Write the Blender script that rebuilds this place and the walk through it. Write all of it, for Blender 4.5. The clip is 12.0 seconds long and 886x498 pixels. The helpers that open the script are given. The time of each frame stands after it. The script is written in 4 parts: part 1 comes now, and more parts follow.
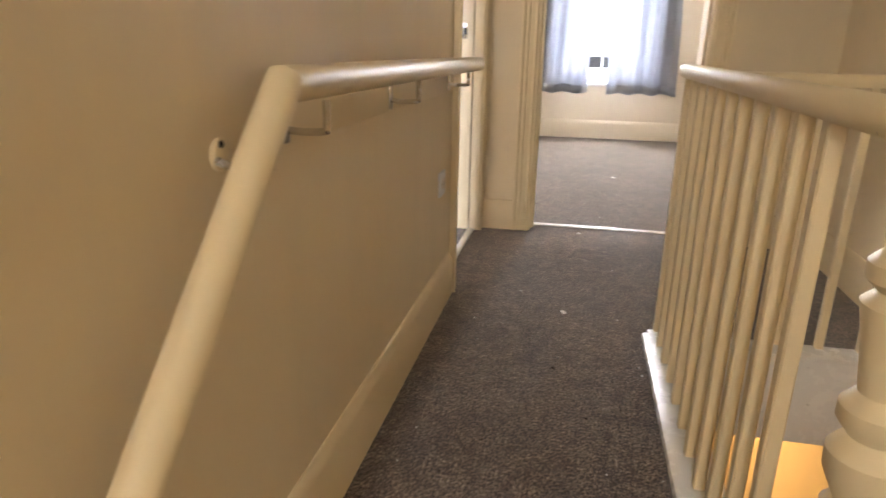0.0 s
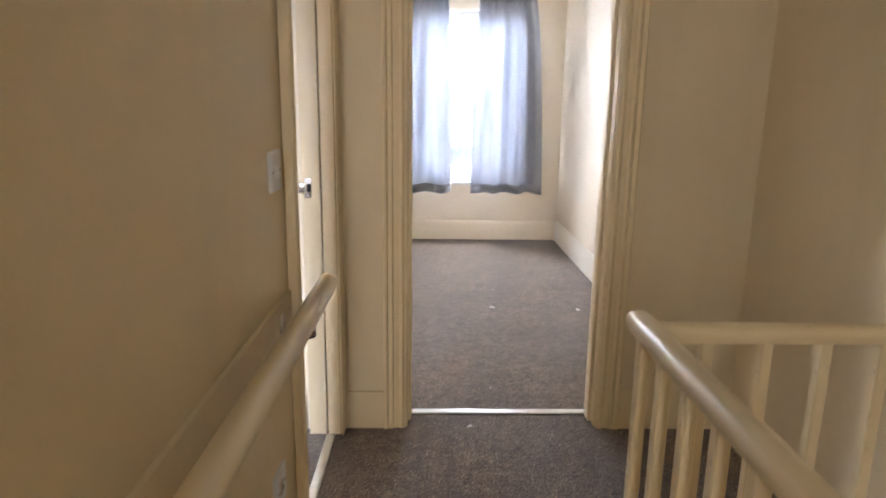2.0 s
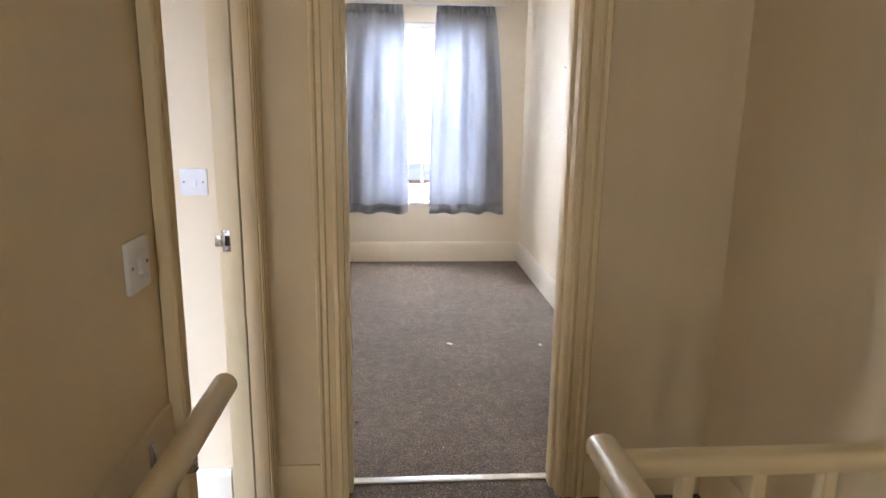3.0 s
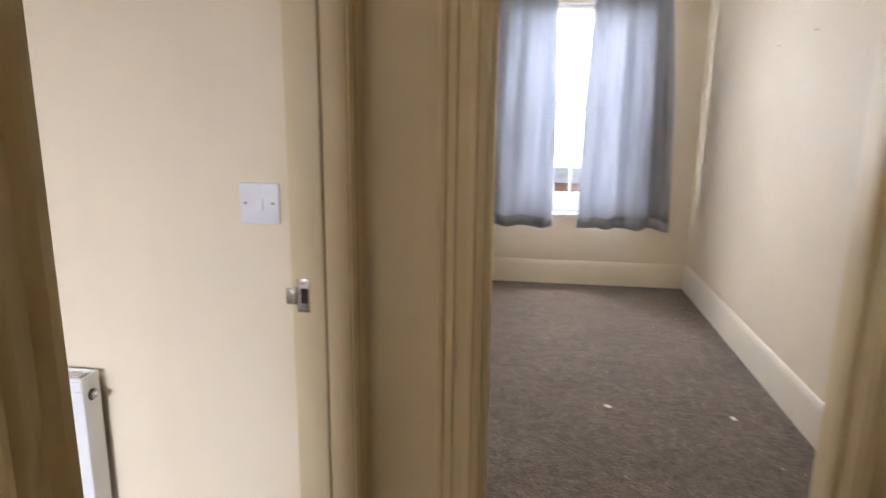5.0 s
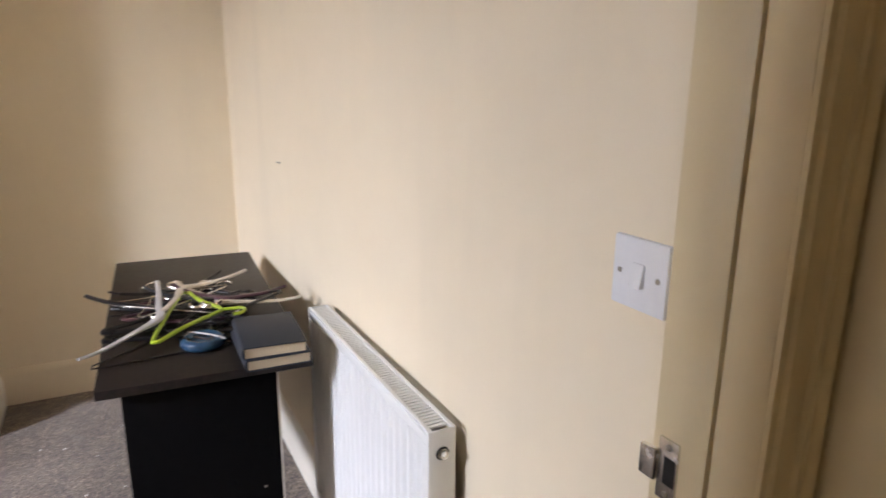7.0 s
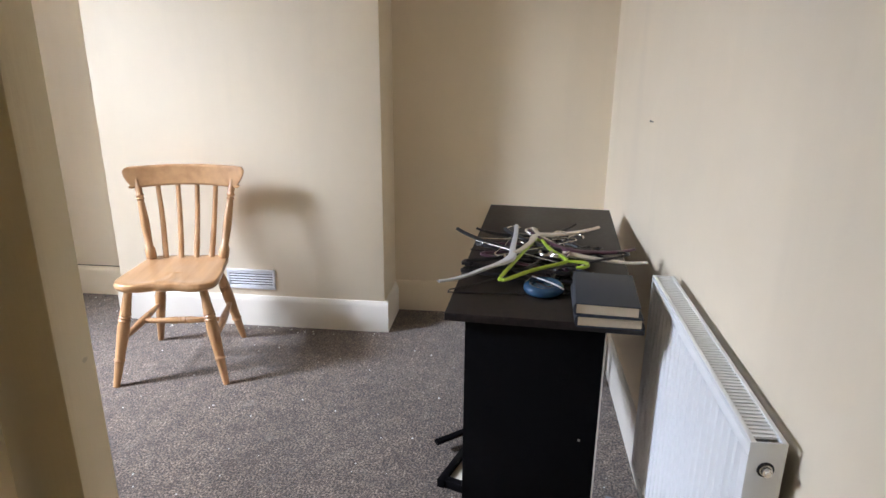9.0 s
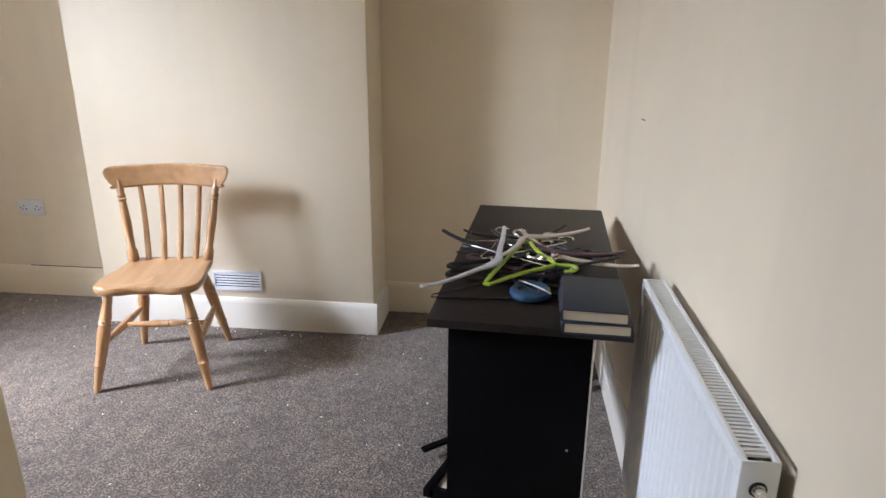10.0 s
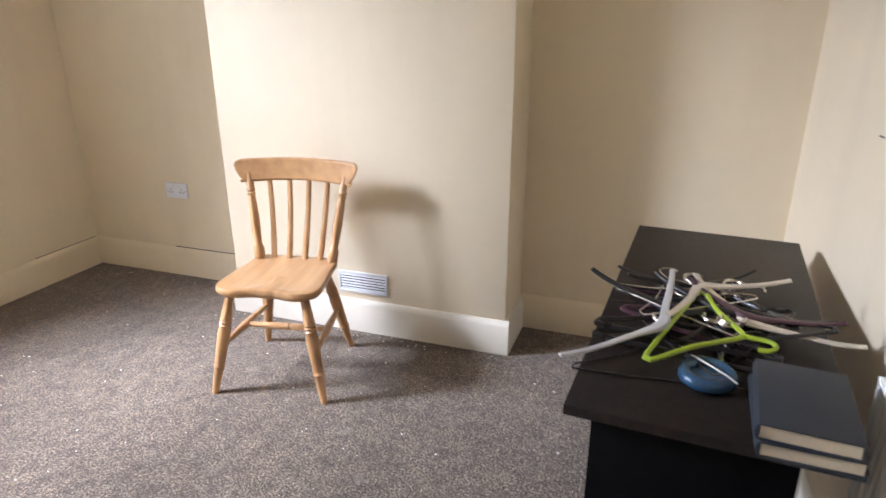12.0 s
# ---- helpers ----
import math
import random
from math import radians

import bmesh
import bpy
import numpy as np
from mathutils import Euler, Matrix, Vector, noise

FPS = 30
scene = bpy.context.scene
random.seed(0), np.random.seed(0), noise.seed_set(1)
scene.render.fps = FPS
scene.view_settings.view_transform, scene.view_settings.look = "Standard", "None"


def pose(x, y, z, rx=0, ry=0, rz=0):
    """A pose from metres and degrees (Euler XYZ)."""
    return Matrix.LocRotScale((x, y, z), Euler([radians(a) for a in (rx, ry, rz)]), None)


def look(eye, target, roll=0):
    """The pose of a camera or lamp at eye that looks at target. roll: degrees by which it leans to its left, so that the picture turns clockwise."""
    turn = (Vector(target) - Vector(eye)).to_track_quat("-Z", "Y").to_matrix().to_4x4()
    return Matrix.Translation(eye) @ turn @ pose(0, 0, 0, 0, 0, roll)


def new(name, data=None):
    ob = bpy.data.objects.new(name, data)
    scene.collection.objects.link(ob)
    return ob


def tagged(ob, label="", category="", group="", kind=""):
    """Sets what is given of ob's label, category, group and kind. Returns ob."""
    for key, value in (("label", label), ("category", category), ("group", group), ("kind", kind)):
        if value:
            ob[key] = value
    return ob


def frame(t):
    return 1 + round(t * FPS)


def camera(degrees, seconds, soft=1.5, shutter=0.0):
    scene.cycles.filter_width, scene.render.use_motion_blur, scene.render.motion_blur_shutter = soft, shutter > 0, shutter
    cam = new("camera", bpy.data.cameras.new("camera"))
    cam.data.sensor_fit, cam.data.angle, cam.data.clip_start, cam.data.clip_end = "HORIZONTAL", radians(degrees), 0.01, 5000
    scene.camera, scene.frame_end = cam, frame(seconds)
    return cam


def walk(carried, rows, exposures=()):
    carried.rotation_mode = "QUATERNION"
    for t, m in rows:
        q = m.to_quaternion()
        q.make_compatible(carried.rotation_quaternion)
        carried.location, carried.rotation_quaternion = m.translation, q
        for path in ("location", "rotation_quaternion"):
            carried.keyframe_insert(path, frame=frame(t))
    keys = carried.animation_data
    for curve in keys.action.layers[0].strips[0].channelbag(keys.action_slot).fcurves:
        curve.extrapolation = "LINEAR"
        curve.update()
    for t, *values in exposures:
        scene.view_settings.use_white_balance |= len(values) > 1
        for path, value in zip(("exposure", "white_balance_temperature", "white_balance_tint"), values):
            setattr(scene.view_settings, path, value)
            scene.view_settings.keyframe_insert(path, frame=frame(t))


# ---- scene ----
cam = camera(69.6, 12.0, 1.5, 0.35)
PATH = [
    (0, (0.179, 0.669, 0.941), (-0.198, 2.535, 0.329), 1.1),
    (0.5, (0.152, 0.900, 0.944), (0.030, 2.803, 0.344), 0.9),
    (1, (0.126, 1.19, 1.135), (0.057, 3.122, 0.623), 1.0),
    (1.5, (0.042, 1.397, 1.222), (-0.015, 3.34, 0.755), 0.8),
    (2, (0.064, 1.544, 1.314), (0.107, 3.494, 0.872), 0.8),
    (2.5, (0.161, 1.697, 1.429), (0.307, 3.645, 1.0), 0.8),
    (4.5, (0.138, 2.433, 1.417), (0.157, 4.386, 0.986), 0.5),
    (5, (0.065, 2.691, 1.39), (-0.191, 4.626, 0.956), 0.7),
    (5.5, (0.001, 2.938, 1.392), (-0.586, 4.798, 0.951), 0.9),
    (6, (0.094, 3.147, 1.423), (-0.902, 4.822, 0.972), 1.2),
    (6.5, (0.053, 3.293, 1.386), (-1.425, 4.552, 0.906), 0.8),
    (7, (0.031, 3.419, 1.396), (-1.685, 4.325, 0.91), 0.6),
    (7.5, (0.096, 3.482, 1.396), (-1.792, 3.857, 0.854), 0.3),
    (7.7, (0.082, 3.495, 1.379), (-1.828, 3.656, 0.81), 0.3),
    (9.3, (-0.01, 3.496, 1.38), (-1.903, 3.285, 0.769), 0.4),
    (9.5, (-0.026, 3.497, 1.384), (-1.918, 3.289, 0.77), 0.3),
    (10, (-0.058, 3.527, 1.373), (-1.951, 3.327, 0.759), 0.4),
    (10.5, (-0.061, 3.634, 1.359), (-1.937, 3.411, 0.702), 0.5),
    (11, (-0.103, 3.66, 1.38), (-1.943, 3.299, 0.685), 0.4),
    (11.5, (-0.304, 3.539, 1.379), (-2.115, 3.048, 0.687), 0.4),
    (12, (-0.433, 3.465, 1.416), (-2.204, 2.842, 0.728), -0.1),
]
walk(cam, [(t, look(eye, target, roll)) for t, eye, target, roll in PATH],
     ((0, 1.45, 6800, 13), (0.5, 1.52, 6650, 12), (1.0, 1.5, 6450, 11), (1.5, 1.3, 6450, 12), (2.0, 1.1, 6350, 12), (2.5, 1.0, 6350, 10.5), (4.5, 0.52, 6850, 11), (5.5, 0.18, 6950, 11.5), (6.0, 0.0, 7100, 13),
      (6.5, 0.22, 7100, 13), (7.5, 0.3, 6700, 10.5), (9.5, -0.05, 6350, 8), (10.5, -0.08, 6400, 8), (12, 0.17, 6550, 9)))


# ---- world, sun, window light and stair fill ----
world = bpy.data.worlds.new("sky")
scene.world = world
world.use_nodes = True
wn = world.node_tree.nodes
sky = wn.new("ShaderNodeTexSky")
sky.sky_type = "NISHITA"
sky.sun_disc = False
sky.sun_elevation = radians(38)
sky.sun_rotation = radians(150)
sky.air_density, sky.dust_density = 1.0, 2.5
wn["Background"].inputs["Strength"].default_value = 0.14
world.node_tree.links.new(sky.outputs["Color"], wn["Background"].inputs["Color"])


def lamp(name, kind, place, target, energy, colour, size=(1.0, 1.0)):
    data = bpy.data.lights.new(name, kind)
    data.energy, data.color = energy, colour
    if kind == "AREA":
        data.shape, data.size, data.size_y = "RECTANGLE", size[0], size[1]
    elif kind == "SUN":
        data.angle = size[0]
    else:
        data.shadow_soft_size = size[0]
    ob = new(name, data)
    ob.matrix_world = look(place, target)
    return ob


lamp("sun", "SUN", (6, -12, 12), (0, 0, 0), 1.4, (1.0, 0.96, 0.90), (radians(14),))
for x in (0.40, -2.26):
    lamp("bedroom_window_light", "AREA", (x, 8.55, 1.68), (x, 6.55, 0.63), 420, (0.88, 0.92, 1.0), (1.5, 1.9))
lamp("side_room_window_light", "AREA", (-0.95, -0.98, 2.86), (-2.00, 1.75, 0.4), 720, (0.71, 0.795, 1.0), (0.80, 1.5))
# fill for stairs and landing, set behind an added window out of view
lamp("stair_fill_light", "AREA", (-0.08, -1.82, 1.50), (0.70, 3.0, 0.8), 20, (0.95, 0.94, 0.92), (0.30, 1.36))
lamp("lower_hall_bulb", "POINT", (0.75, 4.25, -0.56), (0.75, 4.25, -2), 16, (1.0, 0.66, 0.30), (0.05,))


# ---- materials ----
def nodes_of(name):
    m = bpy.data.materials.new(name)
    m.use_nodes = True
    return m, m.node_tree.nodes, m.node_tree.links, m.node_tree.nodes["Principled BSDF"]


def noise_tex(n, l, scale, detail=4.0, rough=0.6, stretch=None):
    co = n.new("ShaderNodeTexCoord")
    t = n.new("ShaderNodeTexNoise")
    t.inputs["Scale"].default_value, t.inputs["Detail"].default_value, t.inputs["Roughness"].default_value = scale, detail, rough
    if stretch:
        mp = n.new("ShaderNodeMapping")
        mp.inputs["Scale"].default_value = stretch
        l.new(co.outputs["Object"], mp.inputs["Vector"])
        l.new(mp.outputs["Vector"], t.inputs["Vector"])
    else:
        l.new(co.outputs["Object"], t.inputs["Vector"])
    return t.outputs["Fac"]


def ramp(n, l, fac, stops):
    r = n.new("ShaderNodeValToRGB")
    while len(r.color_ramp.elements) < len(stops):
        r.color_ramp.elements.new(0.5)
    for e, (p, c) in zip(r.color_ramp.elements, stops):
        e.position, e.color = p, (*c, 1)
    l.new(fac, r.inputs["Fac"])
    return r.outputs["Color"]


def mix(n, l, a, b, fac, mode="MIX"):
    x = n.new("ShaderNodeMix")
    x.data_type, x.blend_type = "RGBA", mode
    for sock, v in (("A", a), ("B", b), ("Factor", fac)):
        target = [i for i in x.inputs if i.name == sock and (i.type == "RGBA" if sock != "Factor" else i.type == "VALUE")][0]
        if hasattr(v, "links"):
            l.new(v, target)
        else:
            target.default_value = v if sock == "Factor" else (*v, 1)
    return [o for o in x.outputs if o.type == "RGBA"][0]


def bump(n, l, bsdf, heights, distance=0.002):
    last = None
    for h, strength in heights:
        b = n.new("ShaderNodeBump")
        b.inputs["Strength"].default_value, b.inputs["Distance"].default_value = strength, distance
        l.new(h, b.inputs["Height"])
        if last:
            l.new(last, b.inputs["Normal"])
        last = b.outputs["Normal"]
    l.new(last, bsdf.inputs["Normal"])


def scaled(c, f):
    return tuple(min(1, v * f) for v in c)


def painted(name, colour, rough=0.6, stain=0.10, grain=0.15, spots=0.0, brushed=0.0, drips=0.0):
    """Emulsion or gloss paint: broad uneven tone, roller grain, a few scuffs."""
    m, n, l, b = nodes_of(name)
    broad = noise_tex(n, l, 1.3, 5, 0.62)
    base = ramp(n, l, broad, ((0.3, scaled(colour, 1 - stain)), (0.7, scaled(colour, 1 + stain * 0.35))))
    mid = noise_tex(n, l, 14, 6, 0.7)
    base = mix(n, l, base, scaled(colour, 0.72), ramp_value(n, l, mid, 0.66, 0.80, 0.10 + stain))
    if spots:
        base = mix(n, l, base, (0.12, 0.09, 0.06), ramp_value(n, l, noise_tex(n, l, 46, 2, 0.5), 0.76, 0.78, spots))
    if drips:
        run = noise_tex(n, l, 5, 4, 0.55, stretch=(1, 1, 0.10))
        base = mix(n, l, base, scaled(colour, 0.74), ramp_value(n, l, run, 0.52, 0.74, drips))
    l.new(base, b.inputs["Base Color"])
    rv = n.new("ShaderNodeMapRange")
    rv.inputs["To Min"].default_value, rv.inputs["To Max"].default_value = rough - 0.08, rough + 0.10
    l.new(mid, rv.inputs["Value"])
    l.new(rv.outputs["Result"], b.inputs["Roughness"])
    relief = [(noise_tex(n, l, 320, 2, 0.5), grain), (noise_tex(n, l, 7, 3, 0.5), grain * 1.4)]
    if brushed:
        relief.append((noise_tex(n, l, 170, 3, 0.6, stretch=(1, 1, 0.05)), brushed))
    bump(n, l, b, relief, 0.0016)
    return m


def ramp_value(n, l, fac, lo, hi, top):
    r = n.new("ShaderNodeMapRange")
    for k, v in (("From Min", lo), ("From Max", hi), ("To Min", 0.0), ("To Max", top)):
        r.inputs[k].default_value = v
    l.new(fac, r.inputs["Value"])
    return r.outputs["Result"]


def carpet_material():
    m, n, l, b = nodes_of("brown_twist_carpet")
    fine = noise_tex(n, l, 135, 3, 0.7)
    tuft = noise_tex(n, l, 48, 4, 0.75)
    base = ramp(n, l, fine, ((0.39, (0.038, 0.024, 0.016)), (0.475, (0.130, 0.089, 0.063)), (0.54, (0.285, 0.208, 0.155)), (0.64, (0.51, 0.41, 0.33))))
    dark = ramp(n, l, tuft, ((0.38, (0.40, 0.37, 0.35)), (0.58, (1.0, 1.0, 1.0))))
    base = mix(n, l, base, dark, 0.8, "MULTIPLY")
    clump = ramp(n, l, noise_tex(n, l, 17, 4, 0.7), ((0.38, (0.46, 0.43, 0.41)), (0.58, (1.08, 1.08, 1.08))))
    base = mix(n, l, base, clump, 0.7, "MULTIPLY")
    worn = ramp(n, l, noise_tex(n, l, 2.1, 4, 0.6), ((0.35, (0.66, 0.63, 0.60)), (0.68, (0.98, 0.97, 0.95))))
    base = mix(n, l, base, worn, 1.0, "MULTIPLY")
    dust = ramp_value(n, l, noise_tex(n, l, 9, 6, 0.75), 0.56, 0.78, 0.32)
    base = mix(n, l, base, (0.46, 0.40, 0.35), dust)
    l.new(base, b.inputs["Base Color"])
    b.inputs["Roughness"].default_value = 0.97
    b.inputs["Specular IOR Level"].default_value = 0.12
    b.inputs["Sheen Weight"].default_value = 0.25
    b.inputs["Sheen Roughness"].default_value = 0.6
    bump(n, l, b, ((fine, 0.6), (tuft, 0.5)), 0.004)
    return m


def wood_material(name, light, dark, axis=(1, 1, 9), rough=0.34):
    m, n, l, b = nodes_of(name)
    grain = noise_tex(n, l, 2.6, 5, 0.5, stretch=tuple(9.0 / v for v in axis))
    fine = noise_tex(n, l, 14, 3, 0.6, stretch=tuple(9.0 / v for v in axis))
    base = ramp(n, l, grain, ((0.32, dark), (0.52, light), (0.72, scaled(light, 1.12))))
    base = mix(n, l, base, dark, ramp_value(n, l, fine, 0.55, 0.75, 0.22))
    l.new(base, b.inputs["Base Color"])
    b.inputs["Roughness"].default_value = rough
    b.inputs["Coat Weight"].default_value = 0.25
    b.inputs["Coat Roughness"].default_value = 0.25
    bump(n, l, b, ((fine, 0.12),), 0.0008)
    return m


def simple(name, colour, rough=0.4, metal=0.0, var=0.12, scale=30.0, spec=0.5):
    m, n, l, b = nodes_of(name)
    f = noise_tex(n, l, scale, 4, 0.6)
    l.new(ramp(n, l, f, ((0.3, scaled(colour, 1 - var)), (0.7, scaled(colour, 1 + var)))), b.inputs["Base Color"])
    l.new(ramp_map(n, l, f, rough - 0.06, rough + 0.08), b.inputs["Roughness"])
    b.inputs["Metallic"].default_value = metal
    b.inputs["Specular IOR Level"].default_value = spec
    return m


def ramp_map(n, l, fac, lo, hi):
    r = n.new("ShaderNodeMapRange")
    r.inputs["To Min"].default_value, r.inputs["To Max"].default_value = max(0.02, lo), hi
    l.new(fac, r.inputs["Value"])
    return r.outputs["Result"]


def curtain_material():
    m, n, l, b = nodes_of("blue_grey_thin_curtain_cloth")
    weave = noise_tex(n, l, 420, 2, 0.5, stretch=(1, 1, 0.35))
    broad = noise_tex(n, l, 5, 4, 0.6, stretch=(1, 1, 0.2))
    c = ramp(n, l, broad, ((0.3, (0.33, 0.345, 0.38)), (0.7, (0.46, 0.47, 0.50))))
    c = mix(n, l, c, (0.28, 0.29, 0.335), ramp_value(n, l, weave, 0.5, 0.7, 0.4))
    l.new(c, b.inputs["Base Color"])
    b.inputs["Roughness"].default_value = 0.9
    tr = n.new("ShaderNodeBsdfTranslucent")
    l.new(mix(n, l, c, (0.66, 0.70, 0.80), 0.7), tr.inputs["Color"])
    ms = n.new("ShaderNodeMixShader")
    ms.inputs["Fac"].default_value = 0.235
    l.new(b.outputs["BSDF"], ms.inputs[1])
    l.new(tr.outputs["BSDF"], ms.inputs[2])
    l.new(ms.outputs["Shader"], n["Material Output"].inputs["Surface"])
    bump(n, l, b, ((weave, 0.3),), 0.001)
    return m


def glass_material():
    m, n, l, b = nodes_of("window_glass")
    b.inputs["Transmission Weight"].default_value = 1.0
    b.inputs["Roughness"].default_value = 0.0
    b.inputs["IOR"].default_value = 1.45
    return m


M_WALL = painted("cream_emulsion_wall", (0.84, 0.72, 0.54), 0.62, 0.06, 0.12, 0.0, 0.0, 0.16)
M_HALL = painted("worn_cream_hall_paint", (0.80, 0.665, 0.45), 0.50, 0.07, 0.14, 0.0, 0.0, 0.2)
M_BED = painted("off_white_bedroom_paint", (0.84, 0.75, 0.615), 0.62, 0.05, 0.12)
M_CEIL = painted("white_ceiling_paint", (0.82, 0.79, 0.73), 0.75, 0.05, 0.15)
M_TRIM = painted("yellowed_cream_gloss", (0.80, 0.66, 0.42), 0.40, 0.07, 0.08, 0.25, 0.22)
M_SKIRT = painted("off_white_skirting_gloss", (0.84, 0.78, 0.68), 0.30, 0.07, 0.08, 0.2)
M_WHITE = painted("white_gloss", (0.84, 0.82, 0.78), 0.26, 0.06, 0.06, 0.3)
# white sash paint darkened to blue-grey: the backlit look is in the colour
M_SASH = painted("backlit_grey_sash_paint", (0.50, 0.54, 0.58), 0.35, 0.06, 0.06)
M_RAD = simple("white_radiator_enamel", (0.86, 0.86, 0.85), 0.30, 0.0, 0.03, 4)
# dark grey puts the shade inside the radiator into the colour
M_DARK = simple("radiator_inside_painted_shadow", (0.10, 0.10, 0.10), 0.6, 0.0)
M_CARPET = carpet_material()
M_PINE = wood_material("waxed_honey_pine", (0.50, 0.28, 0.13), (0.36, 0.18, 0.072))
M_PINE_SEAT = wood_material("waxed_honey_pine_seat", (0.52, 0.295, 0.14), (0.43, 0.23, 0.10), (9, 1, 1), 0.28)
M_LAM = simple("black_brown_laminate", (0.012, 0.008, 0.007), 0.46, 0.0, 0.5, 55, 0.3)
M_BLACK = simple("black_panel", (0.0035, 0.0032, 0.0036), 0.8, 0.0, 0.25, 40, 0.04)
M_PLASTIC = simple("white_plastic", (0.80, 0.80, 0.82), 0.32, 0.0, 0.03)
M_CHROME = simple("worn_chrome", (0.62, 0.60, 0.57), 0.25, 1.0, 0.2)
M_SCREW = simple("screw_metal", (0.35, 0.32, 0.28), 0.4, 1.0)
M_HOLE = simple("dark_recess", (0.012, 0.010, 0.009), 0.8)
M_ALU = simple("aluminium_strip", (0.74, 0.73, 0.71), 0.32, 1.0, 0.1)
M_CURTAIN = curtain_material()
M_GLASS = glass_material()
M_NAVY = simple("navy_book_cloth", (0.017, 0.022, 0.034), 0.62, 0.0, 0.2, 160)
M_PAGES = simple("cream_page_edges", (0.60, 0.50, 0.36), 0.8, 0.0, 0.05, 300)
M_LIME = simple("lime_green_plastic", (0.34, 0.46, 0.035), 0.35, 0.0, 0.08)
M_HGREY = simple("pale_grey_plastic", (0.50, 0.49, 0.50), 0.35, 0.0, 0.06)
M_HWHITE = simple("cream_white_plastic", (0.62, 0.55, 0.46), 0.4, 0.0, 0.05)
M_HBLACK = simple("black_plastic", (0.012, 0.011, 0.013), 0.28, 0.0, 0.2)
M_PURPLE = simple("dark_plum_plastic", (0.075, 0.028, 0.045), 0.3, 0.0, 0.1)
M_BLUE = simple("blue_translucent_plastic", (0.022, 0.065, 0.125), 0.22, 0.0, 0.2)
M_GREYB = simple("grey_card", (0.16, 0.17, 0.19), 0.6, 0.0, 0.1)
# brick and slate lightened: the glare outside is put into their colours
M_BRICK = simple("glare_paled_red_brick", (0.75, 0.50, 0.44), 0.8, 0.0, 0.2, 3)
M_SLATE = simple("glare_paled_slate", (0.60, 0.68, 0.75), 0.7, 0.0, 0.2, 2)
M_ROAD = simple("grey_tarmac", (0.06, 0.06, 0.062), 0.9, 0.0, 0.2, 3)
M_GRIT = simple("dark_grit", (0.035, 0.022, 0.016), 0.9, 0.0, 0.2)
M_DEBRIS = simple("white_paper_crumbs", (0.80, 0.77, 0.72), 0.8, 0.0, 0.1)


# ---- mesh helpers ----
def box(bm, x0, x1, y0, y1, z0, z1, r=0.0, seg=2):
    vs = [bm.verts.new((x, y, z)) for x in (x0, x1) for y in (y0, y1) for z in (z0, z1)]
    fs = [bm.faces.new([vs[i] for i in f]) for f in ((0, 1, 3, 2), (4, 6, 7, 5), (0, 4, 5, 1), (2, 3, 7, 6), (0, 2, 6, 4), (1, 5, 7, 3))]
    if r > 0:
        edges = list({e for f in fs for e in f.edges})
        bmesh.ops.bevel(bm, geom=edges, offset=r, segments=seg, profile=0.5, affect="EDGES")
    return vs


def prism(bm, outline, fn, t0, t1, r=0.0):
    """Extrude a 2D outline between t0 and t1; fn(u, v, t) gives the place."""
    a = [bm.verts.new(fn(u, v, t0)) for u, v in outline]
    b = [bm.verts.new(fn(u, v, t1)) for u, v in outline]
    n = len(outline)
    fs = [bm.faces.new(a[::-1]), bm.faces.new(b)]
    for i in range(n):
        fs.append(bm.faces.new((a[i], a[(i + 1) % n], b[(i + 1) % n], b[i])))
    if r > 0:
        bmesh.ops.bevel(bm, geom=list({e for f in fs[:2] for e in f.edges}), offset=r, segments=2, profile=0.5, affect="EDGES")
    return fs


def tube(bm, pts, radius, sides=8, flat=1.0, closed=False):
    """A round or flattened bar along points; radius may be a list."""
    pts = [Vector(p) for p in pts]
    n = len(pts)
    rad = radius if isinstance(radius, (list, tuple)) else [radius] * n
    rings = []
    side = None
    for i, p in enumerate(pts):
        if closed:
            d = pts[(i + 1) % n] - pts[i - 1]
        else:
            d = pts[min(i + 1, n - 1)] - pts[max(i - 1, 0)]
        d.normalize()
        if side is None:
            ref = Vector((0, 0, 1)) if abs(d.z) < 0.9 else Vector((1, 0, 0))
            side = d.cross(ref).normalized()
        else:
            side = (side - d * side.dot(d)).normalized()
        up = side.cross(d).normalized()
        rings.append([bm.verts.new(p + rad[i] * (math.cos(a) * side + flat * math.sin(a) * up)) for a in (2 * math.pi * k / sides for k in range(sides))])
    last = n if closed else n - 1
    for i in range(last):
        a, b = rings[i], rings[(i + 1) % n]
        for k in range(sides):
            bm.faces.new((a[k], a[(k + 1) % sides], b[(k + 1) % sides], b[k]))
    if not closed:
        bm.faces.new(rings[0][::-1])
        bm.faces.new(rings[-1])


def lathe(bm, profile, base, top, sides=16):
    """Turned work: profile of (share of the length, radius) from base to top."""
    base, top = Vector(base), Vector(top)
    tube(bm, [base.lerp(top, s) for s, _ in profile], [r for _, r in profile], sides)


def smooth_path(pts, steps=6):
    """Catmull-Rom through the points."""
    p = [Vector(q) for q in pts]
    p = [2 * p[0] - p[1]] + p + [2 * p[-1] - p[-2]]
    out = []
    for i in range(1, len(p) - 2):
        for k in range(steps):
            t = k / steps
            a, b, c, d = p[i - 1], p[i], p[i + 1], p[i + 2]
            out.append(0.5 * (2 * b + (c - a) * t + (2 * a - 5 * b + 4 * c - d) * t * t + (3 * b - a - 3 * c + d) * t ** 3))
    out.append(p[-2])
    return out


